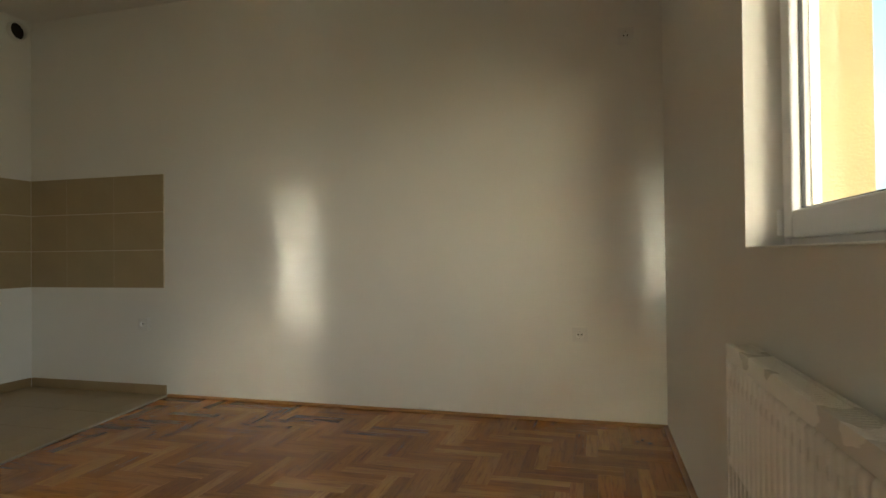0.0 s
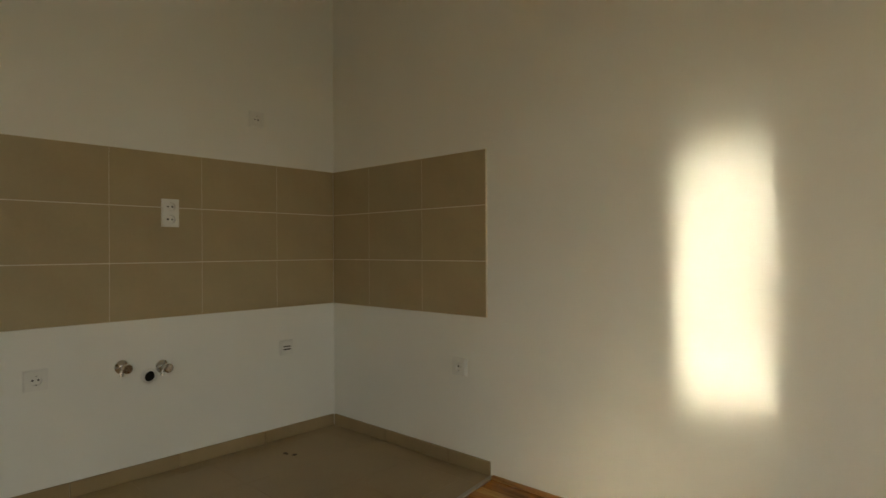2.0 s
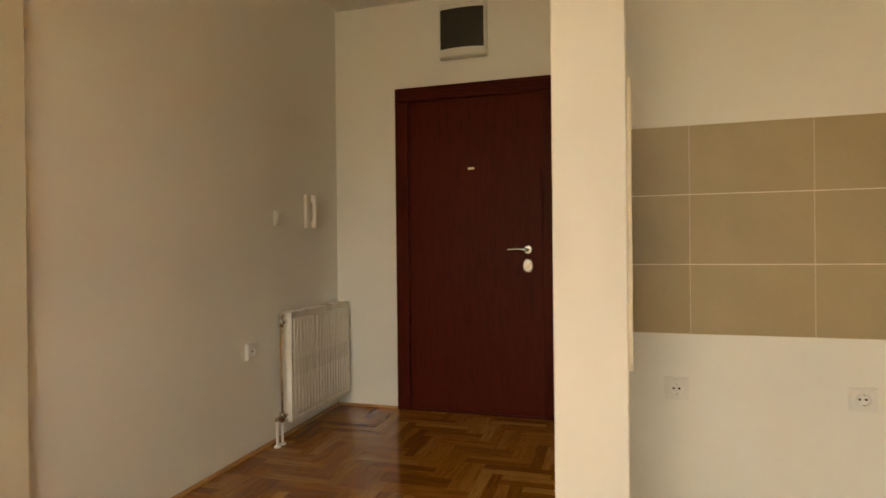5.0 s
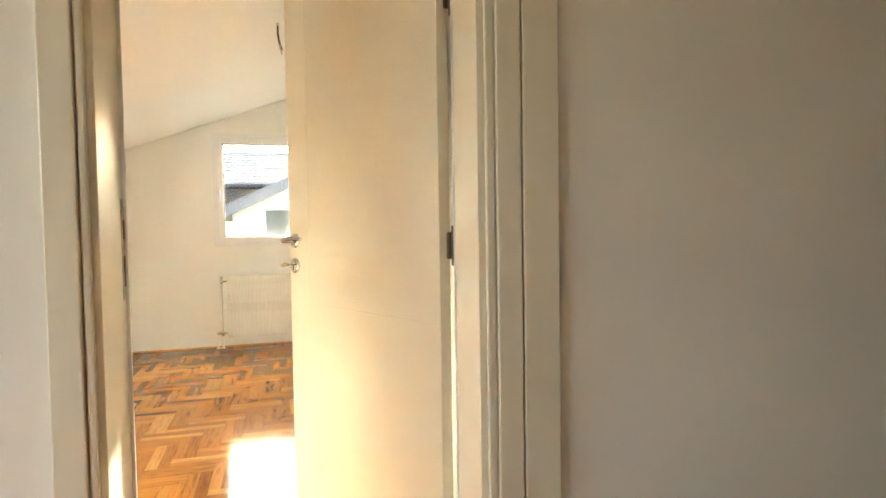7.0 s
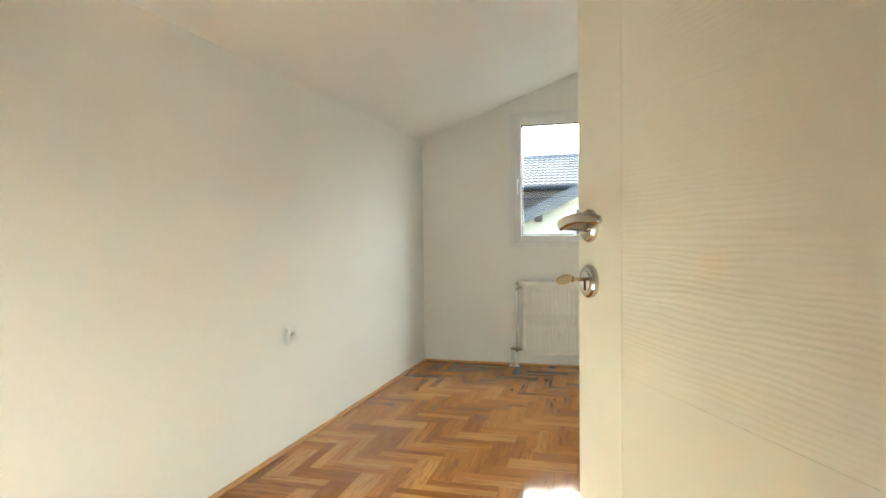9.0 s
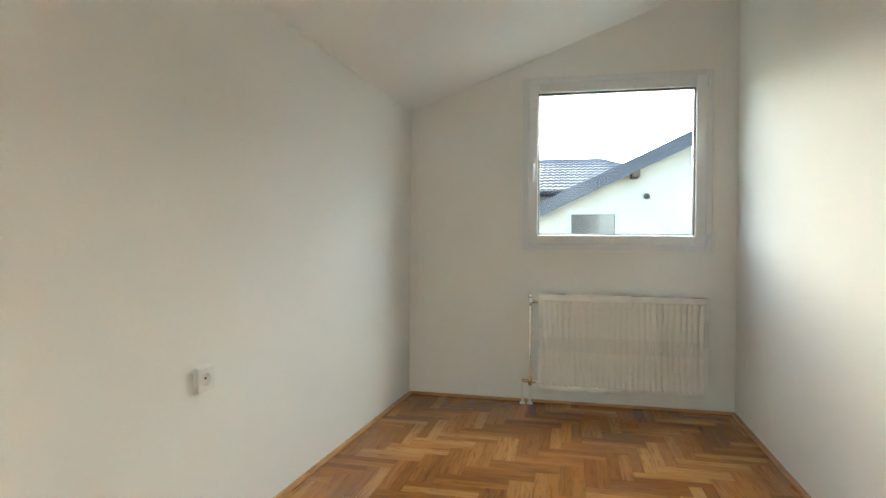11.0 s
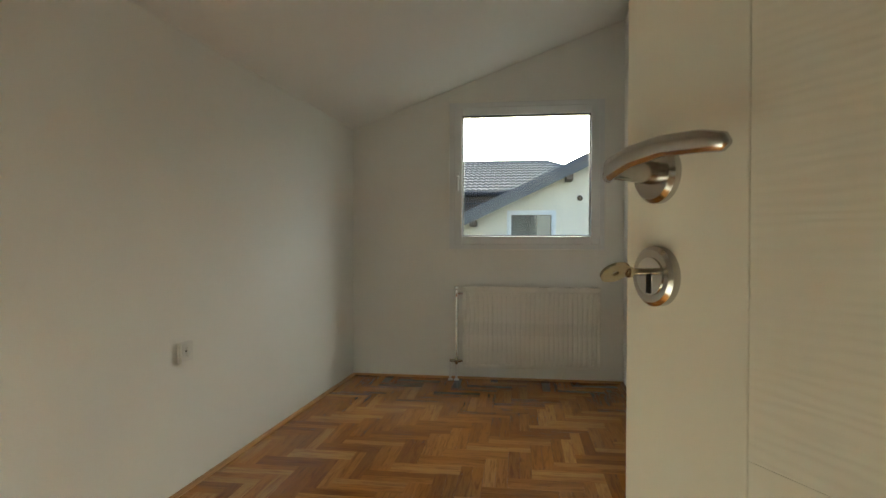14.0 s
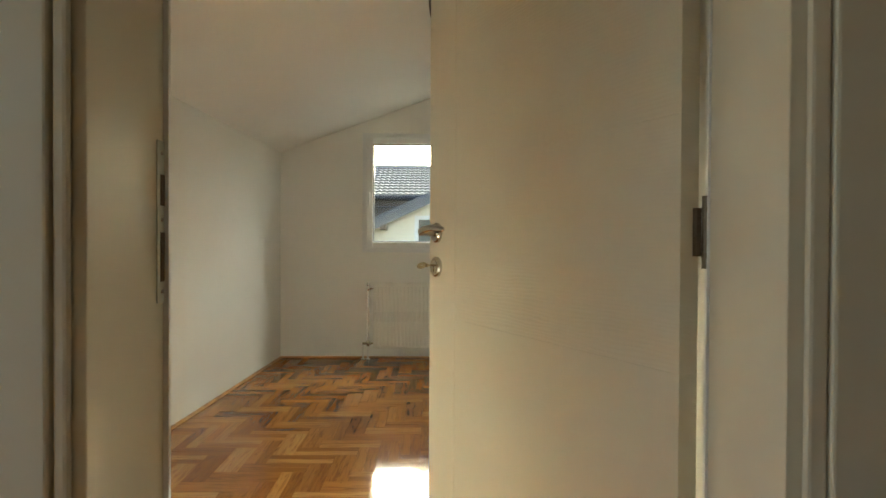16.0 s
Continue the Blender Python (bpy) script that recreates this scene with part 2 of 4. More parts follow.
def long_uv(bm, axis):
    """UVs in metres with u along the given axis (0, 1 or 2)."""
    lay = bm.loops.layers.uv.verify()
    o = [(axis + 1) % 3, (axis + 2) % 3]
    for f in bm.faces:
        for l in f.loops:
            l[lay].uv = (l.vert.co[axis], l.vert.co[o[0]] + l.vert.co[o[1]])
    return bm


# ---------------------------------------------------------------- plan (metres)
XE, YS, H = 4.237, -4.0, 2.60            # living room: east wall, south wall, height
XH = -1.195                              # hall: west wall with the entrance door
PX, PY0, PY1 = 0.70, -2.21, -2.40        # pier beside the kitchen corner
BX0, BX1, BY0, BY1 = 0.885, 2.894, -4.19, -8.60   # bedroom
BZ, SLOPE = 1.878, 0.37                  # bedroom ceiling at the low east wall, and its rise westwards
DX0, DX1, DZ = 1.12, 1.915, 2.03         # clear opening of the bedroom door
KE, KW = 0.048, 0.026                    # how far the bedroom's east and west walls run out of square, per metre northwards
WX0, WX1, WZ0, WZ1 = 1.02, 2.155, 0.965, 2.06     # bedroom window opening
RX0, RX1 = 3.74, 4.04                   # half-open doorway to the unseen second room, placed to shape the sun patches
LY0, LY1, LZ0, LZ1 = -3.88, -1.66, 0.915, 2.33    # living room window opening, its unseen south and top extended for more sky light

# ---------------------------------------------------------------- structure
structure("wall_north", boxes((-0.2, XE + 0.25, 0, 0.2, 0, H)), M_WALL, "plain off-white painted wall with soft sheen", "wall")
structure("wall_kitchen", boxes((-0.16, 0, PY0, 0, 0, H)), M_WALL, "off-white painted kitchen wall behind the tiles", "wall")
structure("wall_partition", boxes((XH - 0.2, PX, PY1, PY0, 0, H), bevel=0.004), M_WALL, "off-white partition wall ending in a pier", "wall")
structure("wall_hall", boxes((XH - 0.2, XH, YS, -3.50, 0, H), (XH - 0.2, XH, -2.63, PY1, 0, H), (XH - 0.2, XH, -3.50, -2.63, 2.0, H)), M_WALL,
          "off-white hall wall round the entrance door", "wall")
structure("wall_south", boxes((XH - 0.2, DX0 - 0.03, BY0, YS, 0, H), (DX1 + 0.03, RX0, BY0, YS, 0, H), (RX1, XE + 0.253, BY0, YS, 0, H), (RX0, RX1, BY0, YS, 2.03, H), (DX0 - 0.03, DX1 + 0.03, BY0, YS, DZ + 0.03, H)), M_WALL,
          "off-white wall with the bedroom doorway", "wall")
XO = XE + 0.253
structure("wall_east", boxes((XE, XO, LY1, 0, 0, H), (XE, XO, YS, LY0, 0, H), (XE, XO, LY0, LY1, 0, LZ0), (XE, XO, LY0, LY1, LZ1, H)), M_WALL,
          "off-white wall with a deep window opening", "wall")
structure("ceiling_living", boxes((XH - 0.2, XO, BY0, 0.2, H, H + 0.15)), M_CEIL, "flat white painted ceiling", "ceiling")


def skewed(bm, k):
    """Lean the plan of a bedroom part: x grows by k for each metre north of the window wall."""
    for v in bm.verts:
        v.co.x += k * (v.co.y - BY1)
    return bm


structure("wall_bedroom_east", skewed(boxes((BX1, BX1 + 0.2, BY1 - 0.25, BY0, -0.1, BZ + 0.02)), KE), M_WALL, "low off-white bedroom wall under the roof slope", "wall")
structure("wall_bedroom_west", skewed(boxes((BX0 - 0.2, BX0, BY1 - 0.25, BY0, -0.1, 2.8)), KW), M_WALL, "off-white bedroom wall", "wall")
structure("wall_bedroom_south", boxes((BX0, WX0, BY1 - 0.25, BY1, -0.1, 2.85), (WX1, BX1, BY1 - 0.25, BY1, -0.1, 2.85), (WX0, WX1, BY1 - 0.25, BY1, -0.1, WZ0), (WX0, WX1, BY1 - 0.25, BY1, WZ1, 2.85)),
          M_WALL, "off-white bedroom wall with the window", "wall")


# unseen second room, added: passes sun to the radiator, shades the east window reveal
structure("wall_second_room", boxes((BX1 + 0.2, 3.30, BY1 - 0.25, BY1, 0, 3.0), (4.25, XO, BY1 - 0.25, BY1, 0, 3.0), (3.30, 4.25, BY1 - 0.25, BY1, 0, 1.15), (3.30, 4.25, BY1 - 0.25, BY1, 1.80, 3.0),
                                    (XO - 0.2, XO, BY1, BY0, 0, 3.0), (BX1 + 0.2, XO, BY0 - 0.001, BY0 + 0.1, H, 3.0)), M_WALL, "plain walls of the unseen second room, shaping the sunlight", "wall")
structure("ceiling_second_room", boxes((BX1 + 0.2, XO - 0.2, BY1, BY0 - 0.002, 2.45, 2.6)), M_CEIL, "flat white ceiling of the unseen second room", "ceiling")


def sloped_ceiling():
    bm = bmesh.new()
    xs = (BX0 - 0.45, BX1 + 0.25)
    zs = [BZ + SLOPE * (BX1 - x) for x in xs]
    lo, hi = [], []
    for y in (BY1 - 0.3, BY0 + 0.001):
        for x, z in zip(xs, zs):
            lo.append(bm.verts.new((x, y, z)))
            hi.append(bm.verts.new((x, y, z + 0.2)))
    for q in ((lo[0], lo[1], lo[3], lo[2]), (hi[0], hi[1], hi[3], hi[2]), (lo[0], lo[1], hi[1], hi[0]), (lo[2], lo[3], hi[3], hi[2]), (lo[0], lo[2], hi[2], hi[0]), (lo[1], lo[3], hi[3], hi[1])):
        bm.faces.new(q)
    bmesh.ops.recalc_face_normals(bm, faces=bm.faces[:])
    return bm


structure("ceiling_bedroom", skewed(sloped_ceiling(), KE), M_CEIL, "white painted ceiling sloping up from the low wall", "ceiling")


# ---------------------------------------------------------------- skirtings
def skirting(name, runs):
    """Quarter-round oak strip along the walls: runs of (x0, y0, x1, y1, nx, ny), the normal pointing into the room."""
    bm = bmesh.new()
    prof = [(0, 0), (0.020, 0), (0.020, 0.004), (0.017, 0.009), (0.010, 0.013), (0.0, 0.014)]
    for x0, y0, x1, y1, nx, ny in runs:
        ends = []
        for x, y in ((x0, y0), (x1, y1)):
            ends.append([bm.verts.new((x + nx * (a + 0.001), y + ny * (a + 0.001), z + 0.001)) for a, z in prof])
        n = len(prof)
        for i in range(n):
            bm.faces.new((ends[0][i], ends[0][(i + 1) % n], ends[1][(i + 1) % n], ends[1][i]))
        bm.faces.new(ends[0])
        bm.faces.new(ends[1][::-1])
    bmesh.ops.recalc_face_normals(bm, faces=bm.faces[:])
    lay = bm.loops.layers.uv.verify()
    for f in bm.faces:
        for l in f.loops:
            l[lay].uv = (l.vert.co.x + l.vert.co.y, l.vert.co.z * 2)
    return tagged(part(name, bm, M_TRIM), "low oak skirting strip along the wall", "baseboard", "", "structure")


skirting("baseboard_living", [(1.16, 0, XE, 0, 0, -1), (XE, 0, XE, YS, -1, 0), (XE, YS, DX1 + 0.095, YS, 0, 1), (DX0 - 0.208, YS, XH, YS, 0, 1),
                              (XH, YS, XH, -3.58, 1, 0), (XH, -2.55, XH, PY1, 1, 0), (XH, PY1, PX, PY1, 0, -1), (PX, PY1, PX, PY0, 1, 0)])
skirting("baseboard_bedroom", [(BX1 + KE * (BY0 - BY1), BY0, BX1, BY1, -1, 0), (BX1, BY1, BX0, BY1, 0, 1), (BX0, BY1, BX0 + KW * (BY0 - BY1), BY0, 1, 0)])


# ---------------------------------------------------------------- radiators, sockets, fittings
def radiator(m, width, label, pipe_side, height=0.59, depth=0.07, relief=1.0):
    """A ribbed panel radiator: local x along the wall, y out of the wall, z up from its lower edge."""
    ob = thing("radiator", m, label, "radiator")
    w2 = width / 2
    part("back_panel", smooth(boxes((-w2 + 0.004, w2 - 0.004, 0.006, 0.016, 0.012, height - 0.012), bevel=0.003)), M_ENAMEL, ob)
    x0, x1, y0, y1 = -w2 + 0.006, w2 - 0.006, depth - 0.016 - 0.018 * relief, depth - 0.004
    front = part("front_panel", smooth(boxes((x0, x1, y0, y0 + 0.009, 0.004, height - 0.004), bevel=0.002), 50), M_ENAMEL, ob, "cream-white enamelled panel with vertical flutes")
    for spec in ((x0, x1, y0 + 0.0085, y1, height - 0.032, height - 0.004), (x0, x1, y0 + 0.0085, y1, 0.004, 0.030),
                 (x0, x0 + 0.016, y0 + 0.0085, y1, 0.0305, height - 0.0325), (x1 - 0.016, x1, y0 + 0.0085, y1, 0.0305, height - 0.0325)):
        part("rim", smooth(boxes(spec, bevel=0.002), 50), M_ENAMEL, front)
    n = max(8, int(round((width - 0.06) / 0.0335)))
    pitch = (width - 0.05) / n
    bm = bmesh.new()
    rows_v = []
    hw = pitch * 0.36
    z0, z1 = 0.029, height - 0.031
    for z, k, s in ((z0, 0.7, 0.70), (z0 + 0.003, 0.90, 0.88), (z0 + 0.009, 1.0, 1.0), (z1 - 0.009, 1.0, 1.0), (z1 - 0.003, 0.90, 0.88), (z1, 0.7, 0.70)):
        rows_v.append([bm.verts.new((hw * a * k, -0.004 - 0.018 * relief + (0.007 + 0.018 * relief) * b * s, z)) for a, b in ((-1, 0), (-0.96, 0.82), (-0.72, 1), (0.72, 1), (0.96, 0.82), (1, 0))])
    for a in range(5):
        for c in range(5):
            bm.faces.new((rows_v[a][c], rows_v[a][c + 1], rows_v[a + 1][c + 1], rows_v[a + 1][c]))
    flute = mesh_of("flute", smooth(bm, 60), M_ENAMEL)
    for i in range(n):
        o = new("flute", flute)
        o.parent = front
        o.location = (-w2 + 0.025 + pitch * (i + 0.5), depth - 0.0045, 0)
    for s, nm in ((-1, "side_cover"), (1, "side_cover")):
        x = s * (w2 - 0.003)
        part(nm, smooth(boxes((min(x, x - s * 0.006), max(x, x - s * 0.006), 0.004, depth - 0.002, 0.02, height), bevel=0.002)), M_ENAMEL, ob)
    bm = boxes((-w2 + 0.004, w2 - 0.004, depth - 0.012, depth - 0.0025, height - 0.009, height + 0.004), (-w2 + 0.004, w2 - 0.004, 0.004, 0.012, height - 0.003, height + 0.004))
    add_box(bm, -w2 + 0.006, w2 - 0.006, 0.012, depth - 0.012, height - 0.006, height + 0.001)
    k = int(width / 0.012)
    for i in range(k):
        x = -w2 + 0.008 + (width - 0.016) * i / k
        add_box(bm, x, x + 0.0085, 0.012, depth - 0.012, height - 0.001, height + 0.0025)
    part("top_grille", bm, M_ENAMEL, ob, "slotted top grille")
    if pipe_side:
        s = pipe_side
        x = s * (w2 + 0.045)
        for z, nm in ((height - 0.045, "thermostat_valve"), (0.045, "return_valve")):
            bm = add_tube(bmesh.new(), [(s * (w2 - 0.004), 0.035, z), (x, 0.035, z)], 0.009, 12)
            add_tube(bm, [(x, 0.035, z - 0.026), (x, 0.035, z - 0.02), (x, 0.035, z + 0.02), (x, 0.035, z + 0.026)], [0.010, 0.014, 0.014, 0.010], 14)
            add_tube(bm, [(s * (w2 + 0.016), 0.035, z), (s * (w2 + 0.028), 0.035, z)], 0.014, 6)
            v = part(nm, smooth(bm), M_BRASS if z < 0.1 else M_CHROME, ob, "nickel-plated brass valve")
            if z > 0.1:
                part("cap", smooth(add_tube(bmesh.new(), [(x, 0.035, z + 0.024), (x, 0.035, z + 0.03), (x, 0.035, z + 0.048), (x, 0.035, z + 0.052)], [0.012, 0.016, 0.015, 0.009], 16)), M_CHROME, v)
            else:
                part("knob", smooth(add_tube(bmesh.new(), [(x + s * 0.012, 0.035, z), (x + s * 0.05, 0.035, z)], 0.012, 12)), M_BRASS, v)
        part("riser_pipe", smooth(add_tube(bmesh.new(), [(x, 0.035, 0.065), (x, 0.035, height - 0.065)], 0.0085, 14)), M_CHROME, ob, "bare steel pipe")
        for dx, nm in ((0.0, "floor_pipe"), (s * 0.045, "floor_pipe")):
            z0 = -m.translation.z + 0.001
            p = part(nm, smooth(add_tube(bmesh.new(), [(x + dx, 0.035, z0), (x + dx, 0.035, 0.03)], 0.008, 14)), M_PLASTIC, ob, "white plastic pipe into the floor")
            part("collar", smooth(add_tube(bmesh.new(), [(x + dx, 0.035, z0), (x + dx, 0.035, z0 + 0.008), (x + dx, 0.035, z0 + 0.014)], [0.019, 0.018, 0.009], 16)), M_PLASTIC, p)
    for x in (-w2 * 0.6, w2 * 0.6):
        part("bracket", boxes((x - 0.015, x + 0.015, -0.030, 0.008, 0.1, height - 0.08), bevel=0.002), M_ENAMEL, ob)
    return ob


radiator(pose((0.974 + 1.965) / 2 + 0.08, BY1 + 0.035, 0.10, 0, 0, 0), 0.99, "white panel radiator on the wall under the bedroom window", 1, relief=0.35)
radiator(pose(XE - 0.010, -2.25, 0.105, 0, 0, 90), 1.0, "white fluted panel radiator under the living room window", 0, 0.592, 0.058)
radiator(pose(-0.80, YS + 0.035, 0.10, 0, 0, 0), 0.70, "white panel radiator beside the entrance door", 1)


def ring(bm, r0, r1, y, n=28, dy=0.0):
    a = [bm.verts.new((r0 * math.cos(2 * math.pi * j / n), y, r0 * math.sin(2 * math.pi * j / n))) for j in range(n)]
    b = [bm.verts.new((r1 * math.cos(2 * math.pi * j / n), y + dy, r1 * math.sin(2 * math.pi * j / n))) for j in range(n)]
    for j in range(n):
        bm.faces.new((a[j], a[(j + 1) % n], b[(j + 1) % n], b[j]))
    return a, b


def outlet_insert(ob, cz):
    """The round sunken well of an earthed outlet with its two holes and earth clips."""
    bm = bmesh.new()
    r0 = 0.0195
    ring(bm, 0.0225, r0, 0.0125)
    a, b = ring(bm, r0, r0 - 0.0015, 0.0125, dy=-0.0095)
    bm.faces.new(b)
    ring(bm, 0.0225, 0.0235, 0.0125, dy=-0.003)
    bmesh.ops.translate(bm, verts=bm.verts[:], vec=(0, 0, cz))
    ins = part("outlet_well", smooth(bm), M_PLASTIC, ob, "round sunken white outlet")
    for dx in (-0.0095, 0.0095):
        # black disc on the well's floor paints the shade inside the hole
        part("pin_hole", add_tube(bmesh.new(), [(dx, 0.0028, cz), (dx, 0.0038, cz)], 0.0040, 12), M_SHADE, ins)
    for s in (-1, 1):
        part("earth_clip", boxes((-0.002, 0.002, 0.003, 0.0115, cz + s * 0.0178 - 0.0012, cz + s * 0.0178 + 0.0012)), M_CHROME, ins)


def plate_with_well(ob, w, h, wells):
    """A rounded face plate, open where the wells sit."""
    t = 0.011
    specs = []
    zs = sorted(wells)
    r = 0.0222
    specs.append((-w / 2, -r, 0, t, -h / 2, h / 2))
    specs.append((r, w / 2, 0, t, -h / 2, h / 2))
    low = -h / 2
    for z in zs:
        specs.append((-r, r, 0, t, low, z - r))
        low = z + r
    specs.append((-r, r, 0, t, low, h / 2))
    bm = boxes(*specs)
    bmesh.ops.remove_doubles(bm, verts=bm.verts[:], dist=1e-5)
    # corner fillets between the square opening and the round well
    n = 8
    for z in zs:
        for sx in (-1, 1):
            for sz in (-1, 1):
                c = bm.verts.new((sx * r, t, z + sz * r))
                arc = [bm.verts.new((sx * r * math.cos(math.pi / 2 * i / n), t, z + sz * r * math.sin(math.pi / 2 * i / n))) for i in range(n + 1)]
                for i in range(n):
                    bm.faces.new((c, arc[i], arc[i + 1]))
    part("face_plate", smooth(bm), M_PLASTIC, ob)
    u, v = w / 2, h / 2
    fr = boxes((-u - 0.003, -u + 0.003, 0.0, 0.006, -v - 0.003, v + 0.003), (u - 0.003, u + 0.003, 0.0, 0.006, -v - 0.003, v + 0.003),
               (-u + 0.003, u - 0.003, 0.0, 0.006, -v - 0.003, -v + 0.003), (-u + 0.003, u - 0.003, 0.0, 0.006, v - 0.003, v + 0.003))
    part("outer_frame", smooth(fr), M_PLASTIC, ob)


def socket(m, label, double=False):
    ob = thing("wall_socket", m @ Matrix.Diagonal((1, 1.5, 1, 1)), label, "socket", "white wall sockets")
    if double:
        plate_with_well(ob, 0.070, 0.122, (-0.029, 0.029))
        outlet_insert(ob, -0.029)
        outlet_insert(ob, 0.029)
    else:
        plate_with_well(ob, 0.076, 0.076, (0.0,))
        outlet_insert(ob, 0.0)
    return ob


S_N, S_K = 180, -90       # facing south from the north wall; facing east from the kitchen wall
EPS = 0.0012
socket(pose(0.971, -EPS, 0.471, 0, 0, S_N), "white earthed socket low on the wall below the tiles")
socket(pose(3.80, -EPS, 0.473, 0, 0, S_N), "white earthed socket low on the plain wall")
socket(pose(4.055, -EPS, 2.063, 0, 0, S_N), "white earthed socket high up near the corner")
socket(pose(EPS, -2.028, 0.511, 0, 0, S_K), "white earthed socket on the kitchen wall")
socket(pose(EPS, -1.446, 0.508, 0, 0, S_K), "white earthed socket on the kitchen wall")
socket(pose(EPS, -0.491, 1.693, 0, 0, S_K), "white earthed socket above the kitchen tiles")
socket(pose(0.0135, -0.932, 1.190, 0, 0, S_K), "white double socket on the taupe wall tiles", True)
socket(pose(-0.233, YS + EPS, 0.52, 0, 0, 0), "white earthed socket beside the hall radiator")
socket(pose(BX1 - EPS + KE * (-6.517 - BY1), -6.517, 0.572, 0, 0, 90 - 2.75), "white earthed socket on the low bedroom wall")
socket(pose(BX0 + EPS + KW * (-6.43 - BY1), -6.43, 0.535, 0, 0, -90 - 1.5), "white earthed socket on the bedroom wall")


def connection_plate(m):
    ob = thing("connection_plate", m, "white cable outlet plate with two dark slots", "wall plate")
    part("face_plate", smooth(boxes((-0.04, 0.04, 0, 0.008, -0.04, 0.04), bevel=0.003)), M_PLASTIC, ob)
    part("inner_plate", smooth(boxes((-0.028, 0.028, 0.0085, 0.012, -0.028, 0.028), bevel=0.0015)), M_PLASTIC, ob)
    for z in (0.006, -0.009):
        # raised black strip in place of a shaded slot
        part("slot", boxes((-0.022, 0.022, 0.0118, 0.0126, z - 0.003, z + 0.003)), M_SHADE, ob)


connection_plate(pose(EPS, -0.321, 0.493, 0, 0, S_K))


def stop_valve(m):
    ob = thing("stop_valve", m, "chrome water stop valve on the kitchen wall", "valve", "kitchen water valves")
    part("rosette", smooth(add_tube(bmesh.new(), [(0, 0, 0), (0, 0.006, 0), (0, 0.016, 0), (0, 0.02, 0)], [0.030, 0.030, 0.020, 0.014], 28)), M_CHROME, ob)
    b = part("body", smooth(add_tube(bmesh.new(), [(0, 0.018, 0), (0, 0.05, 0), (0, 0.054, 0)], [0.012, 0.013, 0.010], 18)), M_CHROME, ob)
    part("outlet", smooth(add_tube(bmesh.new(), [(0, 0.036, 0), (0.012, 0.038, -0.014), (0.014, 0.038, -0.034)], [0.008, 0.008, 0.009], 14)), M_CHROME, b)
    part("handle", smooth(add_tube(bmesh.new(), [(0, 0.052, 0), (0, 0.058, 0), (0, 0.074, 0), (0, 0.078, 0)], [0.014, 0.021, 0.021, 0.016], 10)), M_NICKEL, ob)
    return ob


stop_valve(pose(EPS, -1.133, 0.512, 0, 0, S_K))
stop_valve(pose(EPS, -0.963, 0.490, 0, 0, S_K))


def drain_pipe(m):
    ob = thing("drain_pipe", m, "open grey waste pipe stub in the kitchen wall", "pipe")
    bm = bmesh.new()
    n = 28
    prof = [(0.034, 0.0), (0.034, 0.010), (0.031, 0.014), (0.031, 0.022), (0.027, 0.024), (0.024, 0.022), (0.024, -0.06)]
    rings = [[bm.verts.new((r * math.cos(2 * math.pi * j / n), y, r * math.sin(2 * math.pi * j / n))) for j in range(n)] for r, y in prof]
    for a, b in zip(rings, rings[1:]):
        for j in range(n):
            bm.faces.new((a[j], a[(j + 1) % n], b[(j + 1) % n], b[j]))
    part("sleeve", smooth(bm), M_PLASTIC, ob)
    # black disc closes the pipe and paints the shade of its depth
    part("bore_shade", add_tube(bmesh.new(), [(0, 0.0022, 0), (0, 0.004, 0)], 0.0238, 24), M_SHADE, ob)


drain_pipe(pose(EPS, -1.022, 0.455, 0, 0, S_K))


def vent_pipe(m):
    ob = thing("vent_pipe", m, "white round exhaust duct stub high in the corner", "vent")
    bm = bmesh.new()
    n = 36
    prof = [(0.066, 0.0), (0.066, 0.030), (0.064, 0.034), (0.058, 0.034), (0.056, 0.030), (0.056, 0.004)]
    rings = [[bm.verts.new((r * math.cos(2 * math.pi * j / n), y, r * math.sin(2 * math.pi * j / n))) for j in range(n)] for r, y in prof]
    for a, b in zip(rings, rings[1:]):
        for j in range(n):
            bm.faces.new((a[j], a[(j + 1) % n], b[(j + 1) % n], b[j]))
    part("sleeve", smooth(bm), M_PLASTIC, ob)
    # the duct's inner shade, painted as a black disc
    part("bore_shade", add_tube(bmesh.new(), [(0, 0.003, 0), (0, 0.006, 0)], 0.056, 32), M_SHADE, ob)


vent_pipe(pose(EPS, -0.115, 2.50, 0, 0, S_K))


# ---------------------------------------------------------------- kitchen tiles
def tile_mesh(w, h, t, name, bev=0.0016):
    bm = boxes((0, w, 0, t, 0, h), bevel=bev)
    return mesh_of(name, bm, M_TILE)


def backsplash(name, origin, rz, cuts, label):
    """Three rows of tiles from the given column joints; local x along the wall, y out of it."""
    t, g, gv = 0.011, 0.0036, 0.0012
    zs = [0.711, 0.963, 1.215, 1.465]
    ob = tagged(part(name, boxes((cuts[0], cuts[-1], 0.001, t + 0.0004, zs[0], zs[-1])), M_GROUT), label, "tiles", "", "structure")
    ob.matrix_world = pose(*origin, 0, 0, rz)
    cache = {}
    for r in range(3):
        for a, b in zip(cuts, cuts[1:]):
            w, h = round(b - a - gv, 4), round(zs[r + 1] - zs[r] - g, 4)
            if (w, h) not in cache:
                cache[(w, h)] = tile_mesh(w, h, t, "tile")
            o = new("tile", cache[(w, h)])
            o.parent = ob
            o.location = (a + gv / 2, 0.0012, zs[r] + g / 2)
    return ob


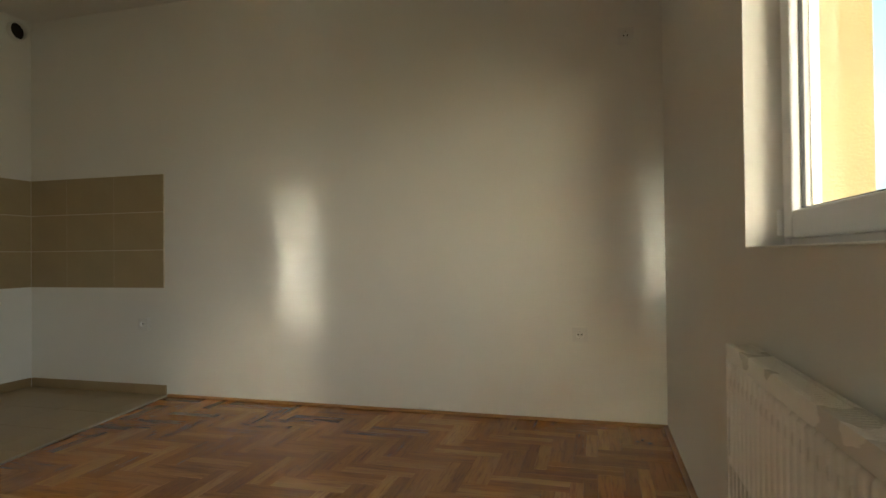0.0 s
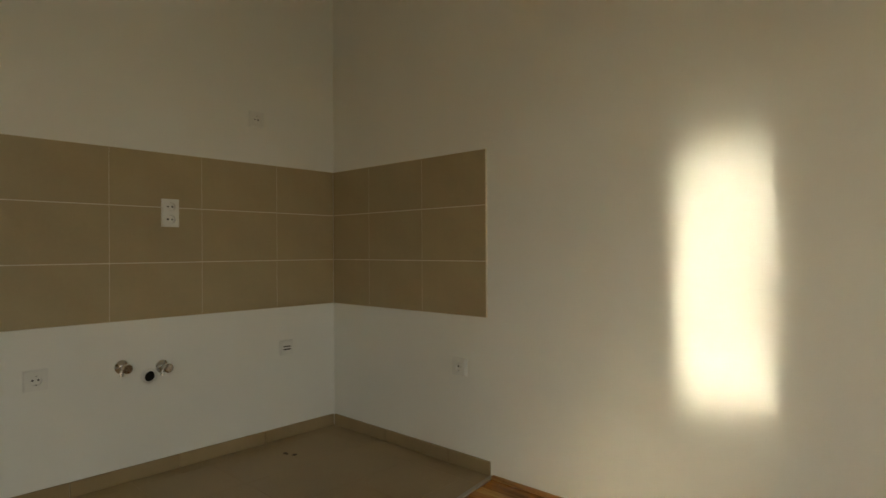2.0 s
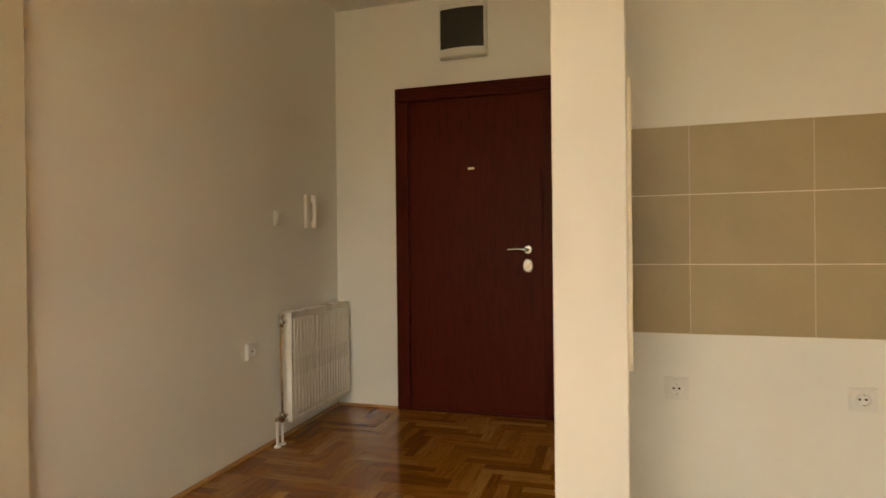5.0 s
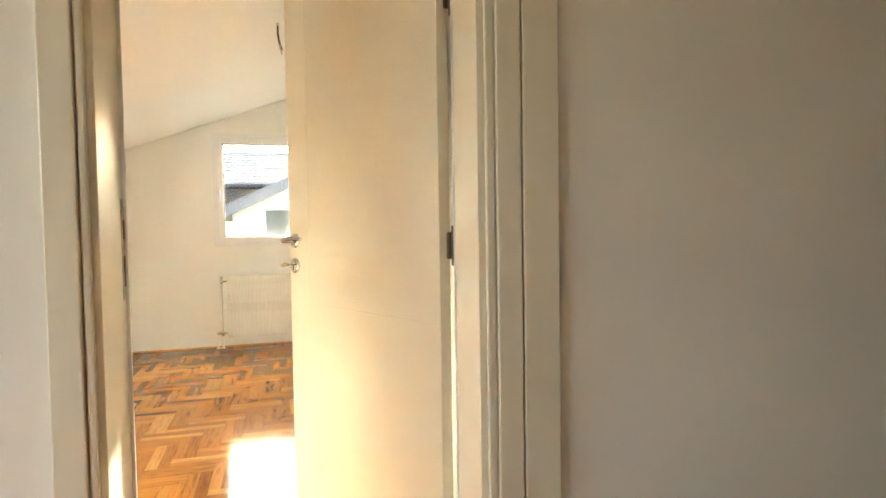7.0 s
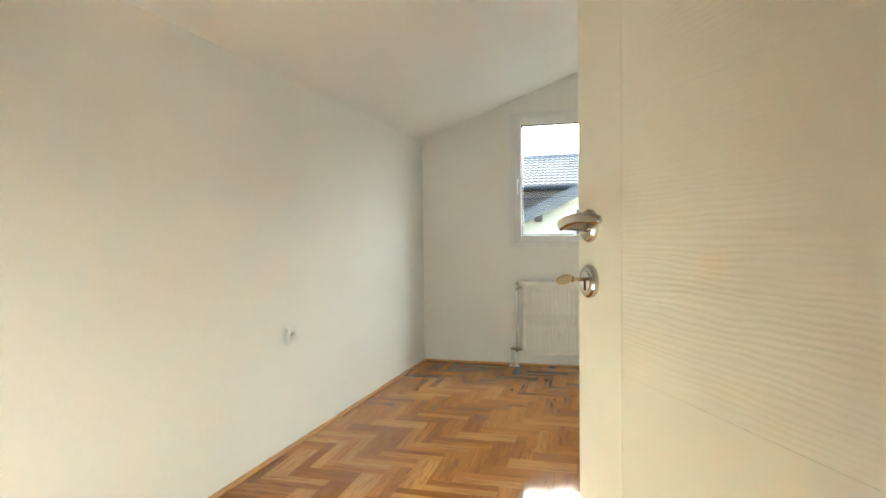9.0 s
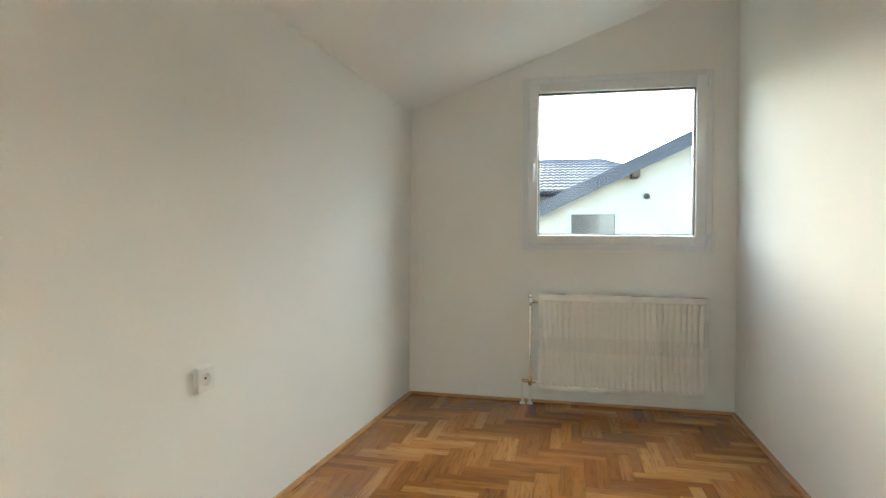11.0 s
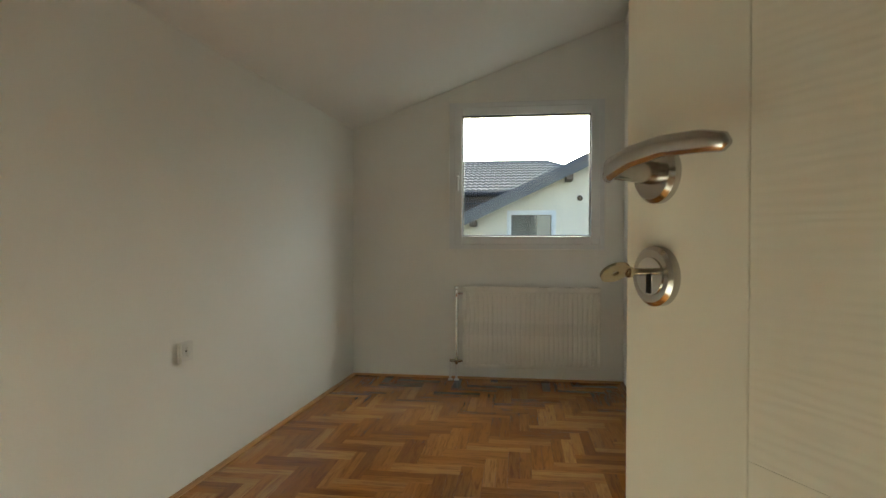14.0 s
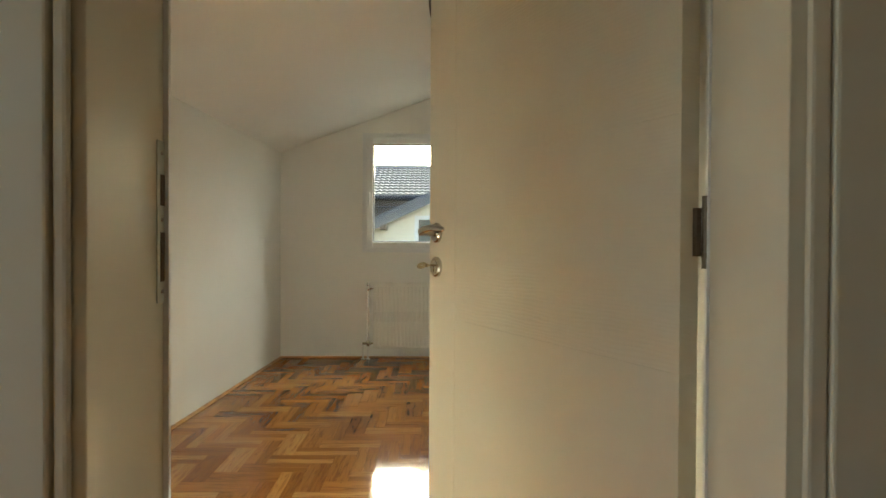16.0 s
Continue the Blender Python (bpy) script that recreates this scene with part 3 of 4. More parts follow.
# local x of a wall that faces east runs north to south
backsplash("backsplash_kitchen", (0, PY0 + 0.0, 0), -90, [-2.198, -1.832, -1.429, -1.027, -0.626, -0.231, -0.001], "taupe ceramic tiles with cream grout on the kitchen wall")
backsplash("backsplash_north", (0, 0, 0), 180, [-1.132, -0.732, -0.330, -0.013], "taupe ceramic tiles with cream grout in the kitchen corner")
backsplash("backsplash_pier", (0, PY0, 0), 0, [0.013, 0.30, PX - 0.002], "taupe ceramic tiles on the pier side")


def tile_floor():
    """Kitchen floor tiles up to the slanting edge of the parquet."""
    ob = tagged(part("floor_kitchen", boxes((0.001, 1.14, PY0 + 0.001, -0.001, 0.0005, 0.003)), M_GROUT_DARK), "matt taupe floor tiles in the kitchen corner", "floor", "", "structure")
    def edge(y):
        return 1.146 - 0.145 * y
    bm = bmesh.new()
    ys = [0.0, -0.115, -0.445, -0.775, -1.105, -1.435, -1.765, -2.095, PY0]
    x_cuts = [0.0, 0.08, 0.41, 0.74, 1.07]
    g, last = 0.0016, len(x_cuts) - 1
    for i in range(len(ys) - 1):
        ya, yb = ys[i] - g / 2, ys[i + 1] + g / 2
        for c in range(len(x_cuts)):
            xa = x_cuts[c] + g / 2
            xb0 = x_cuts[c + 1] - g / 2 if c < last else edge(ya)
            xb1 = x_cuts[c + 1] - g / 2 if c < last else edge(yb)
            b = bmesh.new()
            top = [b.verts.new(p) for p in ((xa, ya, 0.0075), (xb0, ya, 0.0075), (xb1, yb, 0.0075), (xa, yb, 0.0075))]
            low = [b.verts.new((v.co.x, v.co.y, 0.0012)) for v in top]
            b.faces.new(top)
            for k in range(4):
                b.faces.new((top[k], low[k], low[(k + 1) % 4], top[(k + 1) % 4]))
            bmesh.ops.recalc_face_normals(b, faces=b.faces[:])
            part("tile", b, M_TILE_FLOOR, ob)
    b = bmesh.new()
    ra = [b.verts.new(p) for p in ((edge(0) - 0.002, -0.002, 0.001), (edge(0) + 0.014, -0.002, 0.001), (edge(0) + 0.014, -0.002, 0.008), (edge(0) - 0.002, -0.002, 0.0095))]
    rb = [b.verts.new((v.co.x - edge(0) + edge(PY0), PY0, v.co.z)) for v in ra]
    for k in range(4):
        b.faces.new((ra[k], ra[(k + 1) % 4], rb[(k + 1) % 4], rb[k]))
    b.faces.new(ra)
    b.faces.new(rb[::-1])
    bmesh.ops.recalc_face_normals(b, faces=b.faces[:])
    part("edge_strip", b, M_THRESH, ob, "thin metal edging strip")


tile_floor()


def tile_skirting():
    ob = tagged(part("baseboard_kitchen", boxes((0.0005, 0.004, PY0 + 0.014, -0.014, 0.008, 0.066), (0.0145, 1.144, -0.004, -0.0005, 0.008, 0.066), (0.0145, PX - 0.002, PY0 + 0.0005, PY0 + 0.004, 0.008, 0.066)), M_GROUT),
                "taupe tile skirting round the kitchen floor", "baseboard", "", "structure")
    for i in range(5):
        a = -0.0125 - i * 0.44
        part("tile", boxes((0.001, 0.0115, max(a - 0.4375, PY0 + 0.013), a, 0.0085, 0.071), bevel=0.001), M_TILE_FLOOR, ob)
    for a, b in ((0.014, 0.45), (0.4525, 0.9), (0.9025, 1.145)):
        part("tile", boxes((a, b, -0.0115, -0.001, 0.0085, 0.071), bevel=0.001), M_TILE_FLOOR, ob)
    for a, b in ((0.014, 0.45), (0.4525, PX - 0.001)):
        part("tile", boxes((a, b, PY0 + 0.001, PY0 + 0.0115, 0.0085, 0.071), bevel=0.001), M_TILE_FLOOR, ob)


tile_skirting()


def wood_chip(m, size, name, label):
    bm = bmesh.new()
    n = 9
    lo = [bm.verts.new((size * (0.8 + 0.5 * random.random()) * math.cos(2 * math.pi * j / n), 0.6 * size * (0.7 + 0.6 * random.random()) * math.sin(2 * math.pi * j / n), 0)) for j in range(n)]
    hi = [bm.verts.new((v.co.x * 0.6, v.co.y * 0.6, 0.35 * size * (0.7 + 0.6 * random.random()))) for v in lo]
    bm.faces.new(lo[::-1])
    bm.faces.new(hi)
    for j in range(n):
        bm.faces.new((lo[j], lo[(j + 1) % n], hi[(j + 1) % n], hi[j]))
    ob = part(name, smooth(bm), M_TIMBER)
    ob.matrix_world = m
    return tagged(ob, label, "debris", "wood chips")


for x, y, z, r in ((0.221, -0.461, 0.0078, 20), (0.266, -0.442, 0.0078, 75)):
    wood_chip(pose(x, y, z, 0, 0, r), 0.014, "wood_chip", "small dark wood chip on the kitchen floor tiles")
for x, y, r in ((4.095, -0.243, 40), (4.126, -0.287, 10), (4.07, -0.27, 120)):
    wood_chip(pose(x, y, 0.0004, 0, 0, r), 0.011, "wood_chip", "small dark wood chip on the parquet in the corner")


# ---------------------------------------------------------------- entrance door and hall
def entrance_door():
    y0, y1 = -3.575, -2.56
    ob = thing("door_entrance", pose(XH, 0, 0), "closed dark mahogany entrance door in a profiled frame", "door", "", "structure")
    def long(b, axis=2):
        return long_uv(b, axis)
    for a, b in ((y0, y0 + 0.085), (y1 - 0.085, y1)):
        part("casing", long(boxes((0.001, 0.022, a, b, 0.001, 1.96), bevel=0.006)), M_MAHOGANY, ob)
    part("casing", long(boxes((0.001, 0.022, y0, y1, 1.9605, 2.048), bevel=0.006), 1), M_MAHOGANY, ob)
    part("casing_bead", long(boxes((0.02, 0.030, y0 + 0.01, y1 - 0.01, 2.012, 2.034), bevel=0.004), 1), M_MAHOGANY, ob)
    part("casing_bead", long(boxes((0.02, 0.027, y0 + 0.06, y1 - 0.06, 1.968, 1.982), bevel=0.003), 1), M_MAHOGANY, ob)
    leaf = part("leaf", long(boxes((-0.05, -0.006, y0 + 0.08, y1 - 0.08, 0.006, 1.965), bevel=0.002)), M_MAHOGANY, ob, "flat mahogany leaf with a slight sheen")
    part("threshold", long(boxes((-0.10, 0.012, y0 + 0.08, y1 - 0.08, 0.001, 0.012), bevel=0.003), 1), M_MAHOGANY, ob)
    ly = -2.735
    rose = part("handle_rose", smooth(add_tube(bmesh.new(), [(-0.006, ly, 1.015), (0.002, ly, 1.015), (0.006, ly, 1.015)], [0.027, 0.027, 0.023], 24)), M_NICKEL, leaf)
    part("lever", smooth(add_tube(bmesh.new(), [(0.0, ly, 1.015), (0.04, ly, 1.015), (0.05, ly - 0.012, 1.016), (0.052, ly - 0.06, 1.02), (0.05, ly - 0.115, 1.016)], [0.009, 0.009, 0.0095, 0.008, 0.007], 12)), M_NICKEL, leaf, "slim metal lever")
    bm = add_tube(bmesh.new(), [(-0.006, ly, 0.918), (0.004, ly, 0.918), (0.010, ly, 0.918)], [0.033, 0.033, 0.027], 28)
    for v in bm.verts:
        v.co.z = 0.918 + (v.co.z - 0.918) * 1.3
    part("escutcheon", smooth(bm), M_NICKEL, leaf, "oval security escutcheon")
    part("cylinder_lock", smooth(add_tube(bmesh.new(), [(0.0, ly, 0.918), (0.014, ly, 0.918)], 0.011, 16)), M_BRASS, leaf)
    part("name_plate", smooth(boxes((-0.006, 0.0, -3.102, -3.060, 1.512, 1.528), bevel=0.002)), M_NICKEL, leaf, "small metal viewer plate")
    return ob


entrance_door()
structure("wall_landing", boxes((XH - 0.5, XH - 0.205, -3.8, -2.4, -0.1, 2.3)), M_WALL, "plain wall closing the landing", "wall")


def fuse_box(m):
    ob = thing("fuse_box", m, "white fuse box with a smoked door above the entrance", "fuse box")
    part("housing", smooth(boxes((-0.15, 0.15, 0, 0.055, -0.165, 0.165), bevel=0.008)), M_PLASTIC, ob)
    bm = bmesh.new()
    n = 8
    xs = [-0.135 + 0.27 * i / n for i in range(n + 1)]
    f = [[bm.verts.new((x, 0.056 + 0.016 * (1 - (x / 0.135) ** 2) + 0.006 * k, z)) for x in xs] for z in (-0.115, 0.125) for k in (0, 1)]
    for r0, r1 in ((0, 2), (1, 3), (0, 1), (2, 3)):
        for i in range(n):
            bm.faces.new((f[r0][i], f[r0][i + 1], f[r1][i + 1], f[r1][i]))
    d = part("door", smooth(bm), M_SMOKED, ob, "dark smoked plastic flap")
    part("latch", smooth(boxes((-0.02, 0.02, 0.074, 0.082, -0.112, -0.098), bevel=0.002)), M_SMOKED, d)
    bm = bmesh.new()
    f = [[bm.verts.new((x, 0.056 + 0.022 * (1 - (x / 0.135) ** 2) + 0.004 * k, z)) for x in xs] for z in (-0.162, -0.117) for k in (0, 1)]
    for r0, r1 in ((0, 2), (1, 3), (0, 1), (2, 3)):
        for i in range(n):
            bm.faces.new((f[r0][i], f[r0][i + 1], f[r1][i + 1], f[r1][i]))
    part("lower_cover", smooth(bm), M_PLASTIC, ob)
    part("upper_cover", smooth(boxes((-0.14, 0.14, 0.052, 0.068, 0.127, 0.162), bevel=0.004)), M_PLASTIC, ob)


fuse_box(pose(XH + EPS, -3.117, 2.365, 0, 0, -90))


def intercom(m):
    ob = thing("intercom_phone", m, "white intercom handset on the hall wall", "intercom")
    part("base", smooth(boxes((-0.045, 0.045, 0, 0.022, -0.10, 0.10), bevel=0.006)), M_PLASTIC, ob)
    bm = boxes((-0.038, 0.002, 0.034, 0.054, -0.098, 0.098), (-0.038, 0.002, 0.022, 0.040, 0.055, 0.098), (-0.038, 0.002, 0.022, 0.040, -0.098, -0.055), bevel=0.006)
    part("handset", smooth(bm), M_PLASTIC, ob)
    for z in (0.02, -0.01):
        part("button", smooth(boxes((0.014, 0.034, 0.0215, 0.025, z - 0.007, z + 0.007), bevel=0.001)), M_PLASTIC, ob)


intercom(pose(-0.81, YS + EPS, 1.255))


def light_switch(m):
    ob = thing("light_switch", m, "white rocker light switch on the hall wall", "switch")
    part("face_plate", smooth(boxes((-0.04, 0.04, 0, 0.009, -0.04, 0.04), bevel=0.003)), M_PLASTIC, ob)
    bm = boxes((-0.027, 0.027, 0.008, 0.0135, -0.027, 0.027), bevel=0.0012)
    for v in bm.verts:
        v.co.y += 0.0025 * v.co.z / 0.027
    part("rocker", smooth(bm), M_PLASTIC, ob)


light_switch(pose(-0.492, YS + EPS, 1.20))


# ---------------------------------------------------------------- bedroom door
def door_frame():
    ob = thing("door_frame", pose(0, 0, 0), "cream laminate door lining with wide casings", "door frame", "", "structure")
    t = 0.028
    for x0, x1, s in ((DX0 - t, DX0, 1), (DX1, DX1 + t, -1)):
        part("jamb", smooth(boxes((x0, x1, BY0 + 0.001, YS - 0.001, 0.001, DZ), bevel=0.002)), M_DOOR, ob)
    part("head", smooth(boxes((DX0 - t, DX1 + t, BY0 + 0.001, YS - 0.001, DZ, DZ + t), bevel=0.002)), M_DOOR, ob)
    for y0, y1, sy in ((YS + 0.001, YS + 0.018, 1), (BY0 - 0.018, BY0 - 0.001, -1)):
        yb0, yb1 = (y0, y0 + 0.012) if sy > 0 else (y1 - 0.012, y1)
        # from the opening outwards: a recessed gap, a bead, then flat boards; (start, end) from the opening
        west = ((0.042, 0.106), (0.109, 0.205)) if sy > 0 else ((0.042, 0.10),)
        east = ((0.032, 0.092),)
        part("casing_bead", smooth(boxes((DX0 - 0.040, DX0 - 0.016, yb0, yb1, 0.001, DZ + 0.012), bevel=0.005)), M_DOOR, ob)
        part("casing_bead", smooth(boxes((DX1 + 0.013, DX1 + 0.030, yb0, yb1, 0.001, DZ + 0.012), bevel=0.005)), M_DOOR, ob)
        part("casing_bead", smooth(boxes((DX0 - 0.040, DX1 + 0.030, yb0, yb1, DZ + 0.0125, DZ + 0.038), bevel=0.005)), M_DOOR, ob)
        for a, b in west:
            part("casing", smooth(boxes((DX0 - b, DX0 - a, y0, y1, 0.001, DZ + 0.038), bevel=0.004)), M_DOOR, ob)
        for a, b in east:
            part("casing", smooth(boxes((DX1 + a, DX1 + b, y0, y1, 0.001, DZ + 0.038), bevel=0.004)), M_DOOR, ob)
        part("casing", smooth(boxes((DX0 - west[-1][1], DX1 + east[-1][1], y0, y1, DZ + 0.0405, DZ + 0.11), bevel=0.004)), M_DOOR, ob)
    # strike plate let into the jamb on the latch side
    x = DX1
    sp = part("strike_plate", smooth(boxes((x - 0.002, x - 0.0005, BY0 + 0.001, BY0 + 0.027, 0.970, 1.200), bevel=0.0005)), M_ZINC, ob, "long steel strike plate")
    part("latch_lip", smooth(boxes((x - 0.003, x + 0.001, BY0 - 0.008, BY0 + 0.004, 1.10, 1.16), bevel=0.001)), M_ZINC, sp)
    # no real holes: raised boxes in dark timber colour stand for their shade
    for z0, z1 in ((1.108, 1.152), (1.00, 1.07)):
        part("latch_hole", boxes((x - 0.0026, x - 0.0019, BY0 + 0.006, BY0 + 0.018, z0, z1)), M_TIMBER, sp)
    for z in (1.183, 1.088, 0.986):
        part("screw", smooth(add_tube(bmesh.new(), [(x - 0.0018, BY0 + 0.013, z), (x - 0.0032, BY0 + 0.013, z)], [0.0035, 0.0028], 10)), M_CHROME, sp)
    # rebate with a pale gasket on the bedroom side
    for x0, x1 in ((DX0 - 0.006, DX0 + 0.004), (DX1 - 0.008, DX1 + 0.004)):
        part("gasket", smooth(boxes((x0, x1, BY0 - 0.002, BY0 + 0.006, 0.002, DZ - 0.002), bevel=0.001)), M_PVC, ob)


door_frame()


def bedroom_door():
    """Leaf hung at the west jamb, standing open into the bedroom; local x from hinge to lock, y towards the hall face."""
    ob = thing("door_bedroom", pose(DX0 + 0.007, BY0 - 0.006, 0, 0, 0, -63.2), "open cream door with rippled panel and nickel lever", "door", "", "structure")
    W, T, Z = 0.820, 0.040, 2.02
    part("lock_stile", smooth(boxes((W - 0.14, W, 0, T, 0.008, Z), bevel=0.002)), M_DOOR, ob)
    for z0, z1 in ((0.008, 0.8648), (0.865, 1.2498), (1.25, Z)):
        part("panel", smooth(boxes((0.0055, W - 0.1406, 0.0, T - 0.0006, z0, z1), bevel=0.0003)), M_DOOR_RIPPLE if z0 > 0.5 else M_DOOR, ob, "panel with fine sand-like ripples" if z0 > 0.5 else "")
    lx, lz, kz = W - 0.046, 1.084, 0.994
    for s, y in ((1, T), (-1, 0.0)):
        part("lever_rose", smooth(add_tube(bmesh.new(), [(lx, y, lz), (lx, y + s * 0.006, lz), (lx, y + s * 0.010, lz)], [0.0265, 0.0265, 0.023], 32)), M_NICKEL, ob)
        lv = add_tube(bmesh.new(), [(lx, y + s * 0.008, lz), (lx, y + s * 0.030, lz)], [0.0105, 0.0085], 20)
        add_tube(lv, [(lx + 0.012, y + s * 0.040, lz - 0.003), (lx + 0.010, y + s * 0.046, lz - 0.002), (lx - 0.002, y + s * 0.052, lz + 0.002), (lx - 0.03, y + s * 0.054, lz + 0.008), (lx - 0.065, y + s * 0.053, lz + 0.011),
                      (lx - 0.10, y + s * 0.050, lz + 0.009), (lx - 0.118, y + s * 0.047, lz + 0.006), (lx - 0.122, y + s * 0.046, lz + 0.005)], [0.003, 0.0075, 0.0095, 0.0088, 0.0082, 0.0082, 0.0065, 0.002], 18, True, (0.7, 1.0))
        add_tube(lv, [(lx, y + s * 0.026, lz), (lx, y + s * 0.05, lz + 0.002)], [0.0085, 0.0088], 18)
        part("lever", smooth(lv, 60), M_NICKEL, ob, "curved satin nickel lever")
        part("key_rose", smooth(add_tube(bmesh.new(), [(lx, y, kz), (lx, y + s * 0.007, kz), (lx, y + s * 0.010, kz)], [0.0265, 0.0265, 0.023], 32)), M_NICKEL, ob)
        kr = part("rose_disc", smooth(add_tube(bmesh.new(), [(lx, y + s * 0.0095, kz), (lx, y + s * 0.0112, kz)], 0.0165, 28)), M_CHROME, ob)
        # black plate on the disc, coloured as the shade of the keyhole
        part("keyhole", smooth(boxes((lx - 0.0033, lx + 0.0033, min(y + s * 0.011, y + s * 0.0118), max(y + s * 0.011, y + s * 0.0118), kz - 0.015, kz + 0.004), bevel=0.0003)), M_SHADE, kr)
    key = add_tube(bmesh.new(), [(lx, T + 0.008, kz + 0.004), (lx, T + 0.035, kz + 0.004)], 0.003, 12)
    add_tube(key, [(lx, T + 0.030, kz + 0.004), (lx, T + 0.033, kz + 0.004)], 0.005, 12)
    n = 24
    a = [[key.verts.new((lx + 0.0008 * sx - r * 0.62 * math.sin(2 * math.pi * j / n), T + 0.046 + r * math.cos(2 * math.pi * j / n) * 0.9, kz + 0.004 + 0.0010 * sx + r * 0.55 * math.sin(2 * math.pi * j / n))) for j in range(n)] for r in (0.0150, 0.0035) for sx in (-1, 1)]
    for r0, r1 in ((0, 1), (1, 3), (3, 2), (2, 0)):
        for j in range(n):
            key.faces.new((a[r0][j], a[r0][(j + 1) % n], a[r1][(j + 1) % n], a[r1][j]))
    kx = thing("door_key", pose(0, 0, 0), "small brass key standing in the bedroom door lock", "key")
    kx.matrix_world = ob.matrix_world.copy()
    part("key_body", smooth(key), M_BRASS, kx)
    # hinges
    for z in (1.74, 1.075, 0.28):
        hb = add_tube(bmesh.new(), [(-0.006, -0.004, z - 0.054), (-0.006, -0.004, z + 0.054)], 0.0072, 18)
        hg = part("hinge", smooth(hb), M_BRONZE, ob, "dark bronzed barrel hinge")
        for dz in (-0.034, 0.034):
            part("hinge_ring", smooth(add_tube(bmesh.new(), [(-0.006, -0.004, z + dz - 0.004), (-0.006, -0.004, z + dz + 0.003)], 0.0080, 18)), M_BRONZE, hg)
        part("hinge_leaf", smooth(boxes((-0.001, 0.006, 0.001, 0.013, z - 0.036, z + 0.036), bevel=0.001)), M_BRONZE, hg)
    part("latch_bolt", smooth(boxes((W - 0.001, W + 0.010, 0.012, 0.026, 1.11, 1.145), bevel=0.002)), M_NICKEL, ob)
    part("lock_face", smooth(boxes((W - 0.0005, W + 0.001, 0.009, 0.029, 0.96, 1.19), bevel=0.0004)), M_NICKEL, ob)
    return ob


bedroom_door()


def ceiling_wires(m):
    """Two bare wire ends left hanging for a lamp."""
    ob = thing("ceiling_wires", m, "two dark loose wires hanging from the bedroom ceiling", "cable")
    part("wire", smooth(add_tube(bmesh.new(), [(0, 0, 0.01), (0.002, 0, -0.05), (-0.004, 0.002, -0.10), (-0.022, 0.0, -0.155)], 0.0032, 8)), M_GASKET, ob)
    part("wire", smooth(add_tube(bmesh.new(), [(0.006, 0, 0.01), (0.007, 0, -0.06), (0.0, 0.003, -0.11), (-0.018, 0.002, -0.178)], 0.0028, 8)), M_TIMBER, ob)
    part("ferrule", smooth(add_tube(bmesh.new(), [(0.003, 0, 0.004), (0.003, 0, -0.006), (0.003, 0, -0.008)], [0.012, 0.011, 0.006], 14)), M_PLASTIC, ob)


ceiling_wires(pose(1.535, -6.4, BZ + SLOPE * (BX1 - 1.535) - 0.002))


# ---------------------------------------------------------------- windows
def mitred(w, h, bar, depth, bev=0.005):
    """A rectangular frame ring in the xz plane, y from 0 to depth."""
    return boxes((-w / 2, -w / 2 + bar, 0, depth, 0, h), (w / 2 - bar, w / 2, 0, depth, 0, h), (-w / 2 + bar, w / 2 - bar, 0, depth, 0, bar), (-w / 2 + bar, w / 2 - bar, 0, depth, h - bar, h), bevel=bev)


def window(name, m, w, h, label, handle_side, fixed=0.045, sash=0.062):
    """Plastic casement: local y points into the room, z up from the opening's lower edge."""
    ob = thing(name, m, label, "window", "", "structure")
    part("window_frame", smooth(mitred(w, h, fixed, 0.07, 0.004)), M_PVC, ob)
    o = fixed - 0.008
    bm = mitred(w - 2 * o, h - 2 * o, sash, 0.062, 0.006)
    bmesh.ops.translate(bm, verts=bm.verts[:], vec=(0, 0.021, o))
    s = part("sash", smooth(bm), M_PVC, ob)
    gw, gh = w - 2 * (o + sash), h - 2 * (o + sash)
    bm = mitred(gw + 0.004, gh + 0.004, 0.007, 0.008, 0.0)
    bmesh.ops.translate(bm, verts=bm.verts[:], vec=(0, 0.056, o + sash - 0.002))
    part("gasket", bm, M_GASKET, s)
    pane = part("pane", boxes((-gw / 2 - 0.004, gw / 2 + 0.004, 0.046, 0.052, o + sash - 0.004, h - o - sash + 0.004)), M_GLASS, s)
    pane.visible_shadow = False
    bm = mitred(gw + 0.002, gh + 0.002, 0.011, 0.016, 0.0)
    bmesh.ops.translate(bm, verts=bm.verts[:], vec=(0, 0.024, o + sash - 0.001))
    part("spacer", bm, M_THRESH, s)
    hx = handle_side * (w / 2 - o - sash / 2)
    hz = h * 0.5
    hd = part("handle", smooth(boxes((hx - 0.014, hx + 0.014, 0.083, 0.094, hz - 0.034, hz + 0.034), bevel=0.004)), M_PVC, s, "white window handle")
    part("grip", smooth(add_tube(bmesh.new(), [(hx, 0.092, hz), (hx, 0.118, hz), (hx, 0.125, hz - 0.012), (hx, 0.124, hz - 0.07), (hx, 0.121, hz - 0.118)], [0.009, 0.009, 0.0095, 0.009, 0.007], 14)), M_PVC, hd)
    for z in (0.075, h - 0.075):
        part("hinge_cap", smooth(add_tube(bmesh.new(), [(-handle_side * (w / 2 - o + 0.004), 0.086, z - 0.03), (-handle_side * (w / 2 - o + 0.004), 0.086, z + 0.03)], 0.008, 12)), M_PVC, s)
    return ob


